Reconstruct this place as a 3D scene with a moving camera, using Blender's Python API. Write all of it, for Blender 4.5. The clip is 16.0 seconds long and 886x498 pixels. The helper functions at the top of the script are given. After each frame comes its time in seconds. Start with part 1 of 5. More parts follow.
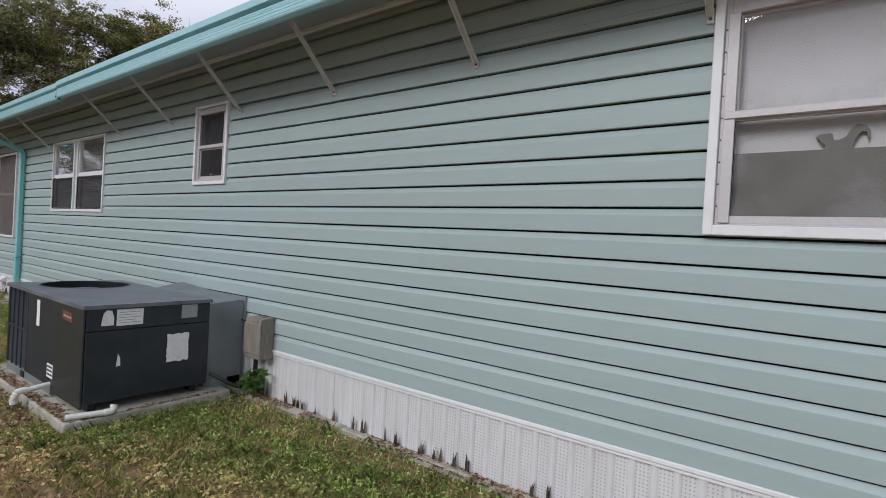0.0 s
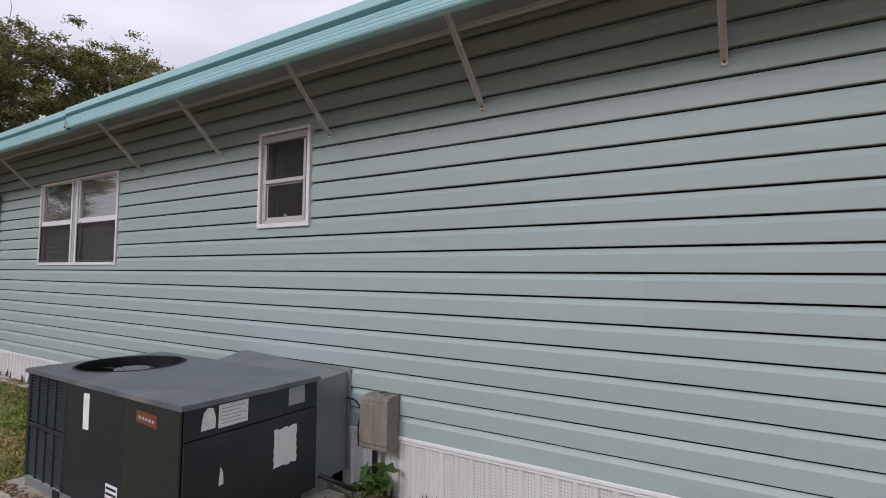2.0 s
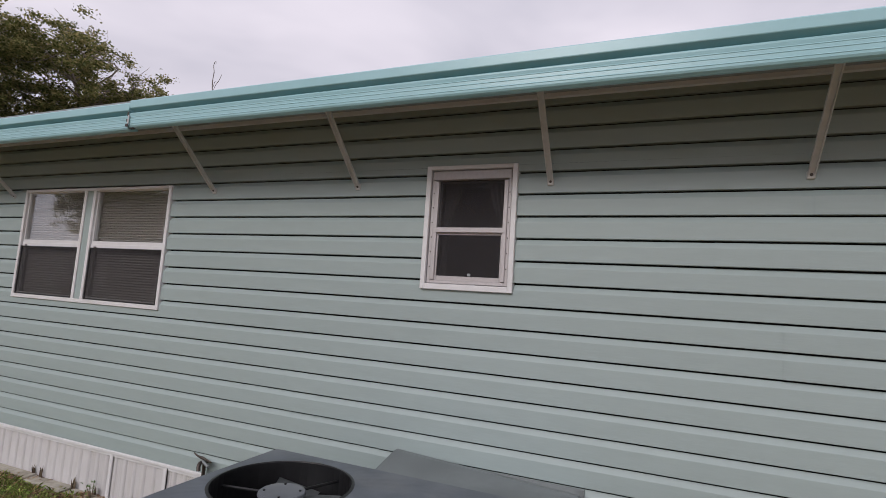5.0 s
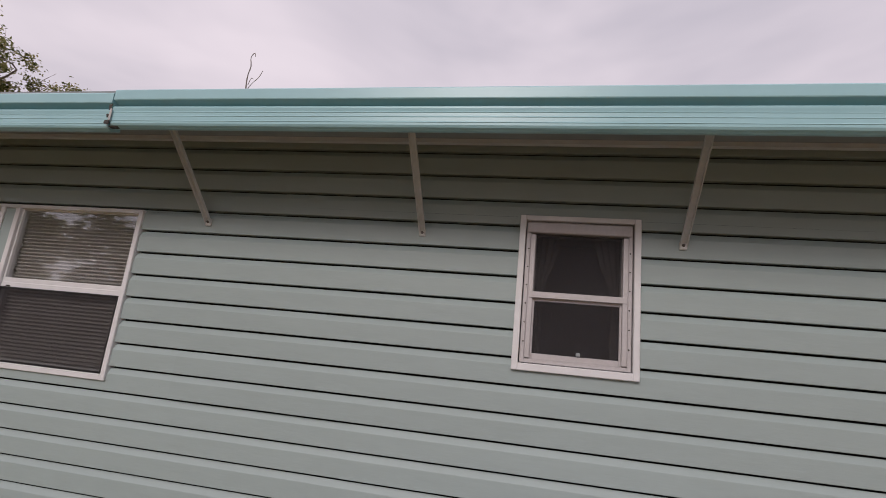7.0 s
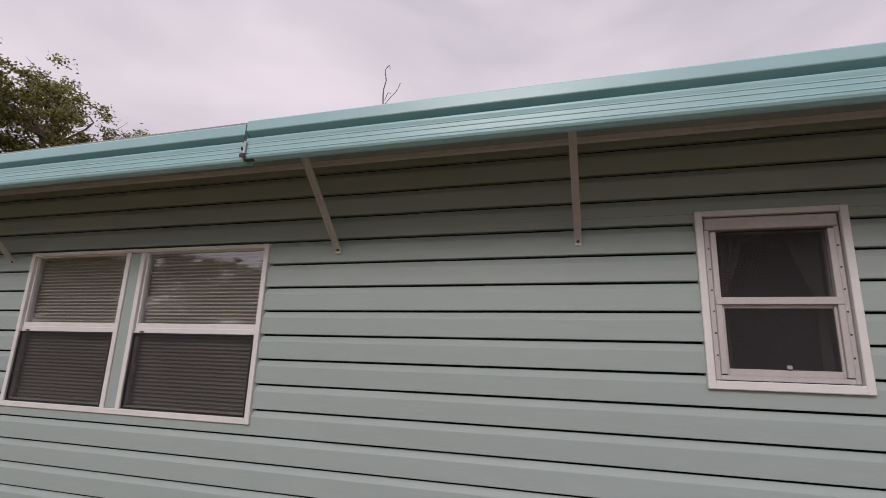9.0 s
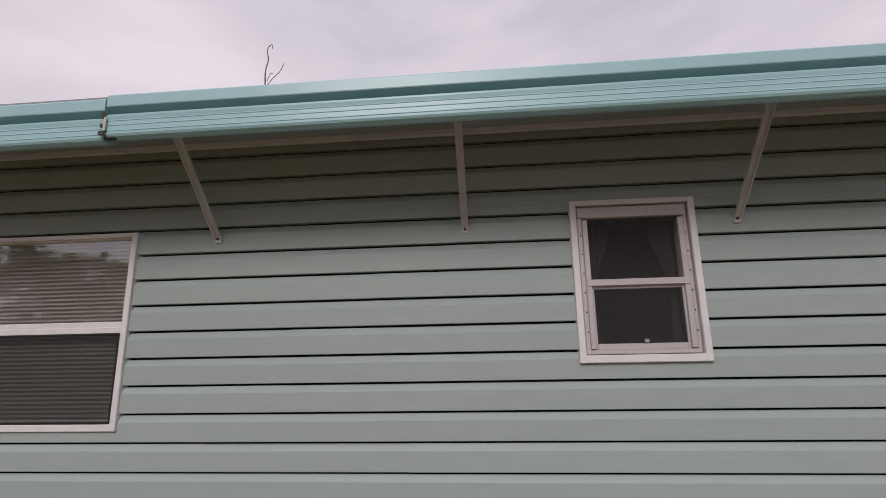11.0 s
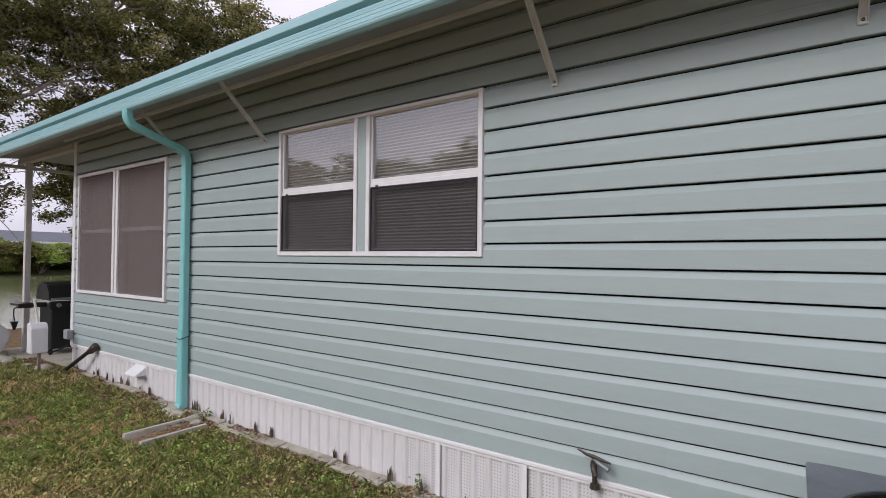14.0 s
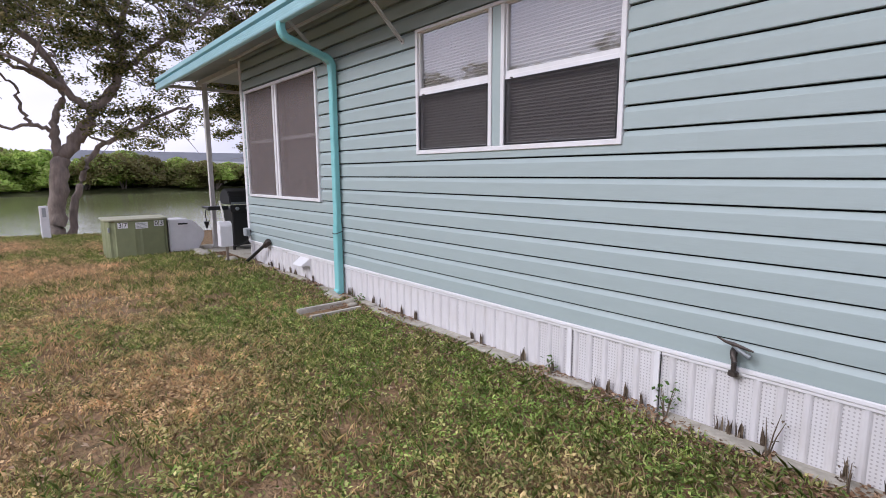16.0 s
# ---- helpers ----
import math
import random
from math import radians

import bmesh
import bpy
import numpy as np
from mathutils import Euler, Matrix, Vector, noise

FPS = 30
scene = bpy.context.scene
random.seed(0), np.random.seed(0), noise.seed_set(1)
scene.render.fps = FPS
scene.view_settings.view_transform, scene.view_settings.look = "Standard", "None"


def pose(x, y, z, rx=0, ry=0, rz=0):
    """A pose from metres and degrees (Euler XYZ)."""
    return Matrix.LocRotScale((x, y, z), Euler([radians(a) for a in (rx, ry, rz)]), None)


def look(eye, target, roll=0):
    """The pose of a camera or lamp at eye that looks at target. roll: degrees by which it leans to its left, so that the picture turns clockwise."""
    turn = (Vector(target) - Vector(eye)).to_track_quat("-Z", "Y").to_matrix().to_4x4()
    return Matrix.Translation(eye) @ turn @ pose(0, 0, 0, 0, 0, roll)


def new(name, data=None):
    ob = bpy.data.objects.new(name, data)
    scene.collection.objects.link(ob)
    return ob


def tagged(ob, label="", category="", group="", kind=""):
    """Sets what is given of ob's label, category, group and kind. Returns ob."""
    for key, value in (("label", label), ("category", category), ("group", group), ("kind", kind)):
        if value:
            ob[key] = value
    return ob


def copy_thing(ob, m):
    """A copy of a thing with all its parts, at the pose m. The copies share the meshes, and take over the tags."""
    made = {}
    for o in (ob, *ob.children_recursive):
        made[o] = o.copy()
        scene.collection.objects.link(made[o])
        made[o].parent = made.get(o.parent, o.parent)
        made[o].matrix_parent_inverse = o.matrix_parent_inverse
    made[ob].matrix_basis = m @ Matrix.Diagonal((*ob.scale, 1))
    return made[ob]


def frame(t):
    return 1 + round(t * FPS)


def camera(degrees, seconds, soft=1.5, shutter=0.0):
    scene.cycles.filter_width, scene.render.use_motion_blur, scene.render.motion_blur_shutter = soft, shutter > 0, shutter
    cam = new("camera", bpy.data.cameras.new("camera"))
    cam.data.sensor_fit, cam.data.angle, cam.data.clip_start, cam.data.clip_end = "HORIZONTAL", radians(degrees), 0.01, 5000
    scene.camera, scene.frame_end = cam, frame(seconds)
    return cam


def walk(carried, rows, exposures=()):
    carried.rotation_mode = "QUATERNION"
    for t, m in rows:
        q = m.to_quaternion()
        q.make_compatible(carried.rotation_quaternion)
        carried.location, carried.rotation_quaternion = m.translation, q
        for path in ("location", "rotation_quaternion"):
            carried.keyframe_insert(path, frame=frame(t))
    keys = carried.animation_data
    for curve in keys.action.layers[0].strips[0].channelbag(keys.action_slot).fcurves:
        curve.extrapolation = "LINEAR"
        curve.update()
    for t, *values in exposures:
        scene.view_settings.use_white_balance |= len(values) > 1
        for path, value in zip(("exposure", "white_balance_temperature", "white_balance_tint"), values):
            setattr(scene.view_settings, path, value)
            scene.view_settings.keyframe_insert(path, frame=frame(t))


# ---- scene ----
cam = camera(82.6, 16.0, soft=0.75)
PATH = [
    (0, (0.113, 0.017, 1.333), (-1.073, 1.627, 1.314), 3.3),
    (0.5, (-0.323, -0.004, 1.382), (-1.559, 1.568, 1.385), 2.5),
    (1, (-0.699, -0.078, 1.415), (-1.943, 1.486, 1.473), 2.3),
    (1.5, (-1.061, -0.054, 1.426), (-2.303, 1.511, 1.518), 0.9),
    (2, (-1.438, -0.092, 1.406), (-2.487, 1.607, 1.514), 0.6),
    (2.1, (-1.497, -0.104, 1.408), (-2.506, 1.62, 1.508), 0.7),
    (2.5, (-1.796, -0.122, 1.404), (-2.695, 1.662, 1.509), 0.1),
    (3, (-2.223, -0.144, 1.499), (-3.041, 1.677, 1.609), 0.6),
    (3.5, (-2.606, -0.217, 1.615), (-3.399, 1.617, 1.714), 1.1),
    (4, (-2.945, -0.185, 1.595), (-3.719, 1.656, 1.714), 1.9),
    (4.5, (-3.257, -0.237, 1.605), (-4.012, 1.611, 1.733), 3.3),
    (5, (-3.475, -0.285, 1.689), (-4.221, 1.559, 1.897), 3.8),
    (5.2, (-3.587, -0.252, 1.71), (-4.301, 1.592, 2.01), 3.1),
    (7.3, (-4.762, 0.096, 1.76), (-5.116, 2.014, 2.203), 6.5),
    (7.5, (-4.864, 0.126, 1.763), (-5.199, 2.046, 2.21), 6.6),
    (8, (-5.032, 0.245, 1.793), (-5.37, 2.166, 2.238), 5.2),
    (8.5, (-5.114, 0.229, 1.811), (-5.451, 2.147, 2.267), 3.1),
    (9, (-5.149, 0.149, 1.798), (-5.721, 2.009, 2.262), 2.1),
    (9.5, (-5.087, 0.197, 1.798), (-5.378, 2.126, 2.239), -0.4),
    (9.7, (-5.056, 0.21, 1.793), (-5.204, 2.159, 2.218), -0.9),
    (11.8, (-5.221, 0.076, 1.741), (-5.484, 2.003, 2.205), -1.3),
    (12, (-5.262, 0.054, 1.726), (-5.759, 1.935, 2.19), 0.3),
    (12.5, (-5.406, 0.002, 1.696), (-6.342, 1.73, 2.065), 2.2),
    (13, (-5.441, -0.021, 1.601), (-6.561, 1.623, 1.804), 0.4),
    (13.5, (-5.467, 0.02, 1.543), (-6.611, 1.657, 1.653), -0.7),
    (14, (-5.435, 0.024, 1.474), (-6.576, 1.665, 1.512), 0.5),
    (14.5, (-5.431, -0.039, 1.414), (-6.761, 1.453, 1.323), 1.8),
    (15, (-5.458, -0.08, 1.368), (-6.982, 1.199, 1.168), 0.7),
    (15.5, (-5.456, -0.086, 1.342), (-7.003, 1.15, 1.064), 0.4),
    (16, (-5.391, -0.079, 1.334), (-6.89, 1.21, 1.037), -0.3),
]
EXPOSURES = [(0.0, 0.05, 6080, 9), (2.0, -0.02, 6260, 14), (4.0, -0.02, 6480, 16), (5.2, -0.18, 6520, 15), (7.3, -0.23, 6840, 19), (9.7, -0.22, 6840, 19), (12.0, -0.25, 6770, 17), (13.0, -0.06, 6370, 14), (14.5, 0.29, 6320, 17), (16.0, 0.48, 6000, 18)]
walk(cam, [(t, look(eye, target, roll)) for t, eye, target, roll in PATH], EXPOSURES)

# ---- world and sun: bright overcast ----
SUN_ELEV, SUN_ROT = radians(33), radians(190)
world = bpy.data.worlds.new("overcast_sky")
scene.world = world
world.use_nodes = True
wt = world.node_tree
wt.nodes.clear()
w_out = wt.nodes.new("ShaderNodeOutputWorld")
w_bg = wt.nodes.new("ShaderNodeBackground")
w_sky = wt.nodes.new("ShaderNodeTexSky")
w_sky.sky_type, w_sky.sun_disc = "NISHITA", False
w_sky.sun_elevation, w_sky.sun_rotation = SUN_ELEV, SUN_ROT
w_co = wt.nodes.new("ShaderNodeTexCoord")
w_map = wt.nodes.new("ShaderNodeMapping")
w_map.inputs["Scale"].default_value = (1.0, 1.0, 2.2)
w_map.inputs["Rotation"].default_value = (0.3, 0.2, 0.9)
w_noise = wt.nodes.new("ShaderNodeTexNoise")
w_noise.inputs["Scale"].default_value = 1.7
w_noise.inputs["Detail"].default_value = 4.0
w_noise.inputs["Distortion"].default_value = 0.4
w_ramp = wt.nodes.new("ShaderNodeValToRGB")
w_ramp.color_ramp.elements[0].position, w_ramp.color_ramp.elements[0].color = 0.32, (5.8, 5.85, 6.7, 1)
w_ramp.color_ramp.elements[1].position, w_ramp.color_ramp.elements[1].color = 0.68, (9.4, 9.05, 9.8, 1)
w_mix = wt.nodes.new("ShaderNodeMixRGB")
w_mix.inputs[0].default_value = 0.93
wt.links.new(w_co.outputs["Generated"], w_map.inputs["Vector"])
wt.links.new(w_map.outputs["Vector"], w_noise.inputs["Vector"])
wt.links.new(w_noise.outputs["Fac"], w_ramp.inputs["Fac"])
wt.links.new(w_sky.outputs["Color"], w_mix.inputs[1])
wt.links.new(w_ramp.outputs["Color"], w_mix.inputs[2])
# an overcast sky is brighter overhead than at the horizon
w_sep = wt.nodes.new("ShaderNodeSeparateXYZ")
w_grad = wt.nodes.new("ShaderNodeMapRange")
w_grad.inputs["From Min"].default_value, w_grad.inputs["From Max"].default_value = 0.0, 1.0
w_grad.inputs["To Min"].default_value, w_grad.inputs["To Max"].default_value = 0.90, 1.17
w_scale = wt.nodes.new("ShaderNodeVectorMath")
w_scale.operation = "SCALE"
wt.links.new(w_co.outputs["Generated"], w_sep.inputs[0])
wt.links.new(w_sep.outputs["Z"], w_grad.inputs["Value"])
wt.links.new(w_mix.outputs["Color"], w_scale.inputs[0])
wt.links.new(w_grad.outputs["Result"], w_scale.inputs["Scale"])
wt.links.new(w_scale.outputs["Vector"], w_bg.inputs["Color"])
w_bg.inputs["Strength"].default_value = 0.10
wt.links.new(w_bg.outputs["Background"], w_out.inputs["Surface"])
sun = new("sun", bpy.data.lights.new("sun", "SUN"))
sun.data.energy, sun.data.angle, sun.data.color = 1.5, radians(22), (1.0, 0.97, 0.93)
sun.matrix_world = look((-6, -10, 7.9), (-4, 2, 0))


# ---- materials ----
def material(name, colour, rough=0.6, metal=0.0, grain=0.0, grain_scale=40.0, stain=0.0, stain_scale=1.5,
             stain_colour=None, bump=0.0, bump_scale=60.0, vary=0.0, spec=0.5, stretch=(1, 1, 1), bump_dist=0.004):
    m = bpy.data.materials.new(name)
    m.use_nodes = True
    nt = m.node_tree
    b = nt.nodes["Principled BSDF"]
    b.inputs["Roughness"].default_value = rough
    b.inputs["Metallic"].default_value = metal
    b.inputs["Specular IOR Level"].default_value = spec
    co = nt.nodes.new("ShaderNodeNewGeometry")
    mp = nt.nodes.new("ShaderNodeMapping")
    mp.inputs["Scale"].default_value = stretch
    nt.links.new(co.outputs["Position"], mp.inputs["Vector"])
    rgb = nt.nodes.new("ShaderNodeRGB")
    rgb.outputs[0].default_value = (*colour, 1)
    last = rgb.outputs[0]

    def mul(sock, fac_sock, lo, hi):
        rg = nt.nodes.new("ShaderNodeMapRange")
        rg.inputs["From Min"].default_value, rg.inputs["From Max"].default_value = 0.25, 0.75
        rg.inputs["To Min"].default_value, rg.inputs["To Max"].default_value = lo, hi
        nt.links.new(fac_sock, rg.inputs["Value"])
        mx = nt.nodes.new("ShaderNodeVectorMath")
        mx.operation = "SCALE"
        nt.links.new(sock, mx.inputs[0])
        nt.links.new(rg.outputs["Result"], mx.inputs["Scale"])
        return mx.outputs["Vector"]

    def noise_tex(sc, detail=5.0):
        n = nt.nodes.new("ShaderNodeTexNoise")
        n.inputs["Scale"].default_value, n.inputs["Detail"].default_value = sc, detail
        nt.links.new(mp.outputs["Vector"], n.inputs["Vector"])
        return n.outputs["Fac"]

    if grain:
        last = mul(last, noise_tex(grain_scale), 1 - grain, 1 + grain)
    if vary:
        oi = nt.nodes.new("ShaderNodeObjectInfo")
        rg = nt.nodes.new("ShaderNodeMapRange")
        rg.inputs["To Min"].default_value, rg.inputs["To Max"].default_value = 1 - vary, 1 + vary
        nt.links.new(oi.outputs["Random"], rg.inputs["Value"])
        mx = nt.nodes.new("ShaderNodeVectorMath")
        mx.operation = "SCALE"
        nt.links.new(last, mx.inputs[0])
        nt.links.new(rg.outputs["Result"], mx.inputs["Scale"])
        last = mx.outputs["Vector"]
    if stain:
        f = noise_tex(stain_scale, 6.0)
        rg = nt.nodes.new("ShaderNodeMapRange")
        rg.inputs["From Min"].default_value, rg.inputs["From Max"].default_value = 0.48, 0.75
        rg.inputs["To Max"].default_value = stain
        nt.links.new(f, rg.inputs["Value"])
        mx = nt.nodes.new("ShaderNodeMixRGB")
        sc = stain_colour or tuple(c * 0.5 for c in colour)
        mx.inputs[2].default_value = (*sc, 1)
        nt.links.new(rg.outputs["Result"], mx.inputs[0])
        nt.links.new(last, mx.inputs[1])
        last = mx.outputs[0]
    nt.links.new(last, b.inputs["Base Color"])
    if bump:
        bp = nt.nodes.new("ShaderNodeBump")
        bp.inputs["Strength"].default_value, bp.inputs["Distance"].default_value = bump, bump_dist
        nt.links.new(noise_tex(bump_scale), bp.inputs["Height"])
        nt.links.new(bp.outputs["Normal"], b.inputs["Normal"])
    return m


M_SIDING = material("sage_vinyl", (0.356, 0.433, 0.426), 0.5, grain=0.03, grain_scale=9, stain=0.12, stain_scale=0.9, stain_colour=(0.29, 0.35, 0.333), bump=0.12, bump_scale=30, vary=0.02, stretch=(0.6, 1, 3))
M_WHITE = material("white_vinyl", (0.76, 0.76, 0.77), 0.45, grain=0.04, grain_scale=12, stain=0.22, stain_scale=5, stain_colour=(0.52, 0.50, 0.47), bump=0.05, bump_scale=80)
M_ALU = material("milled_aluminium", (0.52, 0.495, 0.50), 0.5, metal=0.2, grain=0.06, grain_scale=60, stain=0.35, stain_scale=14, stain_colour=(0.50, 0.47, 0.46), bump=0.1, bump_scale=150)
M_DOWN = material("turquoise_pipe_enamel", (0.235, 0.575, 0.575), 0.35, grain=0.04, grain_scale=8, stain=0.25, stain_scale=4, stain_colour=(0.16, 0.46, 0.46), bump=0.05, bump_scale=20)
M_TEAL = material("turquoise_painted_metal", (0.335, 0.575, 0.615), 0.32, grain=0.03, grain_scale=6, stain=0.2, stain_scale=2.2, stain_colour=(0.21, 0.47, 0.50), bump=0.05, bump_scale=20)
M_SOFFIT = material("soffit_grey_paint", (0.34, 0.36, 0.37), 0.6, grain=0.05, grain_scale=10, stain=0.3, stain_scale=3, bump=0.1)
M_BRACKET = material("cream_painted_steel", (0.64, 0.645, 0.63), 0.5, grain=0.06, grain_scale=30, stain=0.3, stain_scale=9, stain_colour=(0.44, 0.40, 0.36), bump=0.1)
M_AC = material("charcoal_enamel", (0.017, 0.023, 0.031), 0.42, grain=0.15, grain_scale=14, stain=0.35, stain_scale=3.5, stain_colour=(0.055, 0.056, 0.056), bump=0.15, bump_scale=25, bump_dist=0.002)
# base colour lifted above the sides' for the sky's sheen; the pale stain is dust
M_ACTOP = material("charcoal_enamel_with_sky_sheen", (0.115, 0.130, 0.155), 0.30, grain=0.25, grain_scale=7, stain=0.7, stain_scale=3.0, stain_colour=(0.23, 0.235, 0.24), bump=0.12, bump_scale=20, bump_dist=0.002)
M_BLACK = material("black_plastic", (0.012, 0.012, 0.013), 0.4, grain=0.2, grain_scale=40, bump=0.1)
M_GALV = material("weathered_sheet_metal", (0.25, 0.275, 0.28), 0.42, metal=0.35, grain=0.1, grain_scale=8, stain=0.4, stain_scale=4, stain_colour=(0.10, 0.11, 0.11), bump=0.15, bump_scale=12)
M_CONC = material("old_concrete", (0.42, 0.395, 0.33), 0.9, grain=0.2, grain_scale=30, stain=0.6, stain_scale=5, stain_colour=(0.14, 0.11, 0.07), bump=0.5, bump_scale=70)
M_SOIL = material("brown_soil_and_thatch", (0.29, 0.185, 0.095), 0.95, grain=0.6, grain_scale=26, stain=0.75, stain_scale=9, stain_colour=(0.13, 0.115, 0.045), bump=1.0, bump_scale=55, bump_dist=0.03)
M_PAPER = material("weathered_white_label", (0.84, 0.84, 0.84), 0.6, grain=0.05, grain_scale=60, stain=0.2, stain_scale=25, stain_colour=(0.40, 0.40, 0.40))
M_GREYLAB = material("grey_data_plate", (0.34, 0.36, 0.37), 0.5, grain=0.1, grain_scale=80)
M_PVC = material("white_pvc", (0.72, 0.71, 0.66), 0.35, grain=0.05, grain_scale=30, stain=0.3, stain_scale=12, stain_colour=(0.45, 0.40, 0.30))
M_RUSTLAB = material("faded_orange_badge", (0.19, 0.052, 0.025), 0.6, grain=0.25, grain_scale=70)
# the gloom of the unlit rooms is put into this dark colour
M_DARKROOM = material("room_gloom_colour", (0.10, 0.09, 0.085), 0.9, grain=0.1, grain_scale=3)


def glass_material(name, tint, gloss_rough=0.02, mirror=0.05):
    m = bpy.data.materials.new(name)
    m.use_nodes = True
    nt = m.node_tree
    nt.nodes.clear()
    out = nt.nodes.new("ShaderNodeOutputMaterial")
    tr = nt.nodes.new("ShaderNodeBsdfTransparent")
    tr.inputs["Color"].default_value = (*tint, 1)
    gl = nt.nodes.new("ShaderNodeBsdfGlossy")
    gl.inputs["Roughness"].default_value = gloss_rough
    lw = nt.nodes.new("ShaderNodeLayerWeight")
    lw.inputs["Blend"].default_value = 0.5
    pw = nt.nodes.new("ShaderNodeMath")
    pw.operation, pw.inputs[1].default_value = "POWER", 4.0
    fr = nt.nodes.new("ShaderNodeMath")
    fr.operation, fr.inputs[1].default_value, fr.inputs[2].default_value = "MULTIPLY_ADD", 0.85, mirror
    nt.links.new(lw.outputs["Facing"], pw.inputs[0])
    nt.links.new(pw.outputs[0], fr.inputs[0])
    mx = nt.nodes.new("ShaderNodeMixShader")
    nt.links.new(fr.outputs[0], mx.inputs["Fac"])
    nt.links.new(tr.outputs[0], mx.inputs[1])
    nt.links.new(gl.outputs[0], mx.inputs[2])
    nt.links.new(mx.outputs[0], out.inputs["Surface"])
    return m


def mesh_screen_material(name, colour, cover):
    """Woven insect or solar screen: too fine to pick apart, so partly see-through."""
    m = bpy.data.materials.new(name)
    m.use_nodes = True
    nt = m.node_tree
    nt.nodes.clear()
    out = nt.nodes.new("ShaderNodeOutputMaterial")
    tr = nt.nodes.new("ShaderNodeBsdfTransparent")
    df = nt.nodes.new("ShaderNodeBsdfDiffuse")
    df.inputs["Color"].default_value = (*colour, 1)
    co = nt.nodes.new("ShaderNodeNewGeometry")
    n = nt.nodes.new("ShaderNodeTexNoise")
    n.inputs["Scale"].default_value = 9.0
    nt.links.new(co.outputs["Position"], n.inputs["Vector"])
    rg = nt.nodes.new("ShaderNodeMapRange")
    rg.inputs["To Min"].default_value, rg.inputs["To Max"].default_value = cover - 0.05, cover + 0.05
    nt.links.new(n.outputs["Fac"], rg.inputs["Value"])
    mx = nt.nodes.new("ShaderNodeMixShader")
    nt.links.new(rg.outputs["Result"], mx.inputs["Fac"])
    nt.links.new(tr.outputs[0], mx.inputs[1])
    nt.links.new(df.outputs[0], mx.inputs[2])
    nt.links.new(mx.outputs[0], out.inputs["Surface"])
    return m


M_GLASS = glass_material("window_glass", (0.94, 0.95, 0.95), mirror=0.035)
M_GLASS_DOUBLE = glass_material("double_glazing", (0.90, 0.91, 0.91), mirror=0.17)
M_SCREEN = mesh_screen_material("dark_insect_screen", (0.050, 0.047, 0.049), 0.52)
M_SOLAR = mesh_screen_material("brown_solar_screen", (0.17, 0.145, 0.14), 0.62)
M_SHADE = material("pleated_shade_fabric", (0.84, 0.80, 0.78), 0.9, grain=0.05, grain_scale=20)
M_CURTAIN = material("grey_curtain", (0.44, 0.41, 0.395), 0.9, grain=0.1, grain_scale=18)
M_ROLLER = material("lilac_white_roller_shade", (0.62, 0.59, 0.60), 0.85, grain=0.03, grain_scale=6)


# ---- mesh helpers ----
ORIGIN = {}


def thing(name, loc, label, category, group="", kind=""):
    ob = new(name)
    ob.empty_display_size = 0.1
    ob.location = loc
    ORIGIN[ob.name] = Vector(loc)
    return tagged(ob, label, category, group, kind)


def mesh_of(name, bm, mat, off=(0, 0, 0), smooth=False):
    bmesh.ops.recalc_face_normals(bm, faces=bm.faces)
    me = bpy.data.meshes.new(name)
    bmesh.ops.translate(bm, verts=bm.verts, vec=-Vector(off))
    bm.to_mesh(me)
    bm.free()
    me.materials.append(mat)
    if smooth:
        for p in me.polygons:
            p.use_smooth = True
    return me


def part(name, bm, mat, parent, label="", smooth=False):
    """Links a bmesh, built in world metres, as one mesh under a thing or a part."""
    off = ORIGIN[parent.name]
    ob = new(name, mesh_of(name, bm, mat, off, smooth))
    ob.parent = parent
    ORIGIN[ob.name] = off
    return tagged(ob, label)


def single(name, bm, mat, loc, label, category="", group="", kind="", smooth=False):
    """A thing that is one mesh, built in world metres."""
    ob = new(name, mesh_of(name, bm, mat, loc, smooth))
    ob.location = loc
    ORIGIN[ob.name] = Vector(loc)
    return tagged(ob, label, category, group, kind)


def box(bm, x0, x1, y0, y1, z0, z1, bevel=0.0, seg=1):
    r = bmesh.ops.create_cube(bm, size=1.0)
    vs = r["verts"]
    bmesh.ops.scale(bm, vec=(x1 - x0, y1 - y0, z1 - z0), verts=vs)
    bmesh.ops.translate(bm, vec=((x0 + x1) / 2, (y0 + y1) / 2, (z0 + z1) / 2), verts=vs)
    if bevel:
        es = list({e for v in vs for e in v.link_edges})
        bmesh.ops.bevel(bm, geom=es, offset=bevel, segments=seg, affect="EDGES", profile=0.5)
    return bm


def boxm(*a, **k):
    return box(bmesh.new(), *a, **k)


def tube(bm, pts, radii, n=8, cap=True):
    """A round tapered tube along points."""
    pts = [Vector(p) for p in pts]
    rings = []
    up = Vector((0.13, 0.31, 0.94))
    for i, p in enumerate(pts):
        d = (pts[min(i + 1, len(pts) - 1)] - pts[max(i - 1, 0)]).normalized()
        a = d.cross(up)
        if a.length < 0.05:
            a = d.cross(Vector((1, 0, 0)))
        a.normalize()
        b = d.cross(a)
        r = radii[i] if hasattr(radii, "__len__") else radii
        rings.append([bm.verts.new(p + (a * math.cos(2 * math.pi * k / n) + b * math.sin(2 * math.pi * k / n)) * r) for k in range(n)])
    for r0, r1 in zip(rings, rings[1:]):
        for k in range(n):
            bm.faces.new((r0[k], r0[(k + 1) % n], r1[(k + 1) % n], r1[k]))
    if cap:
        bm.faces.new(rings[0][::-1])
        bm.faces.new(rings[-1])
    return bm


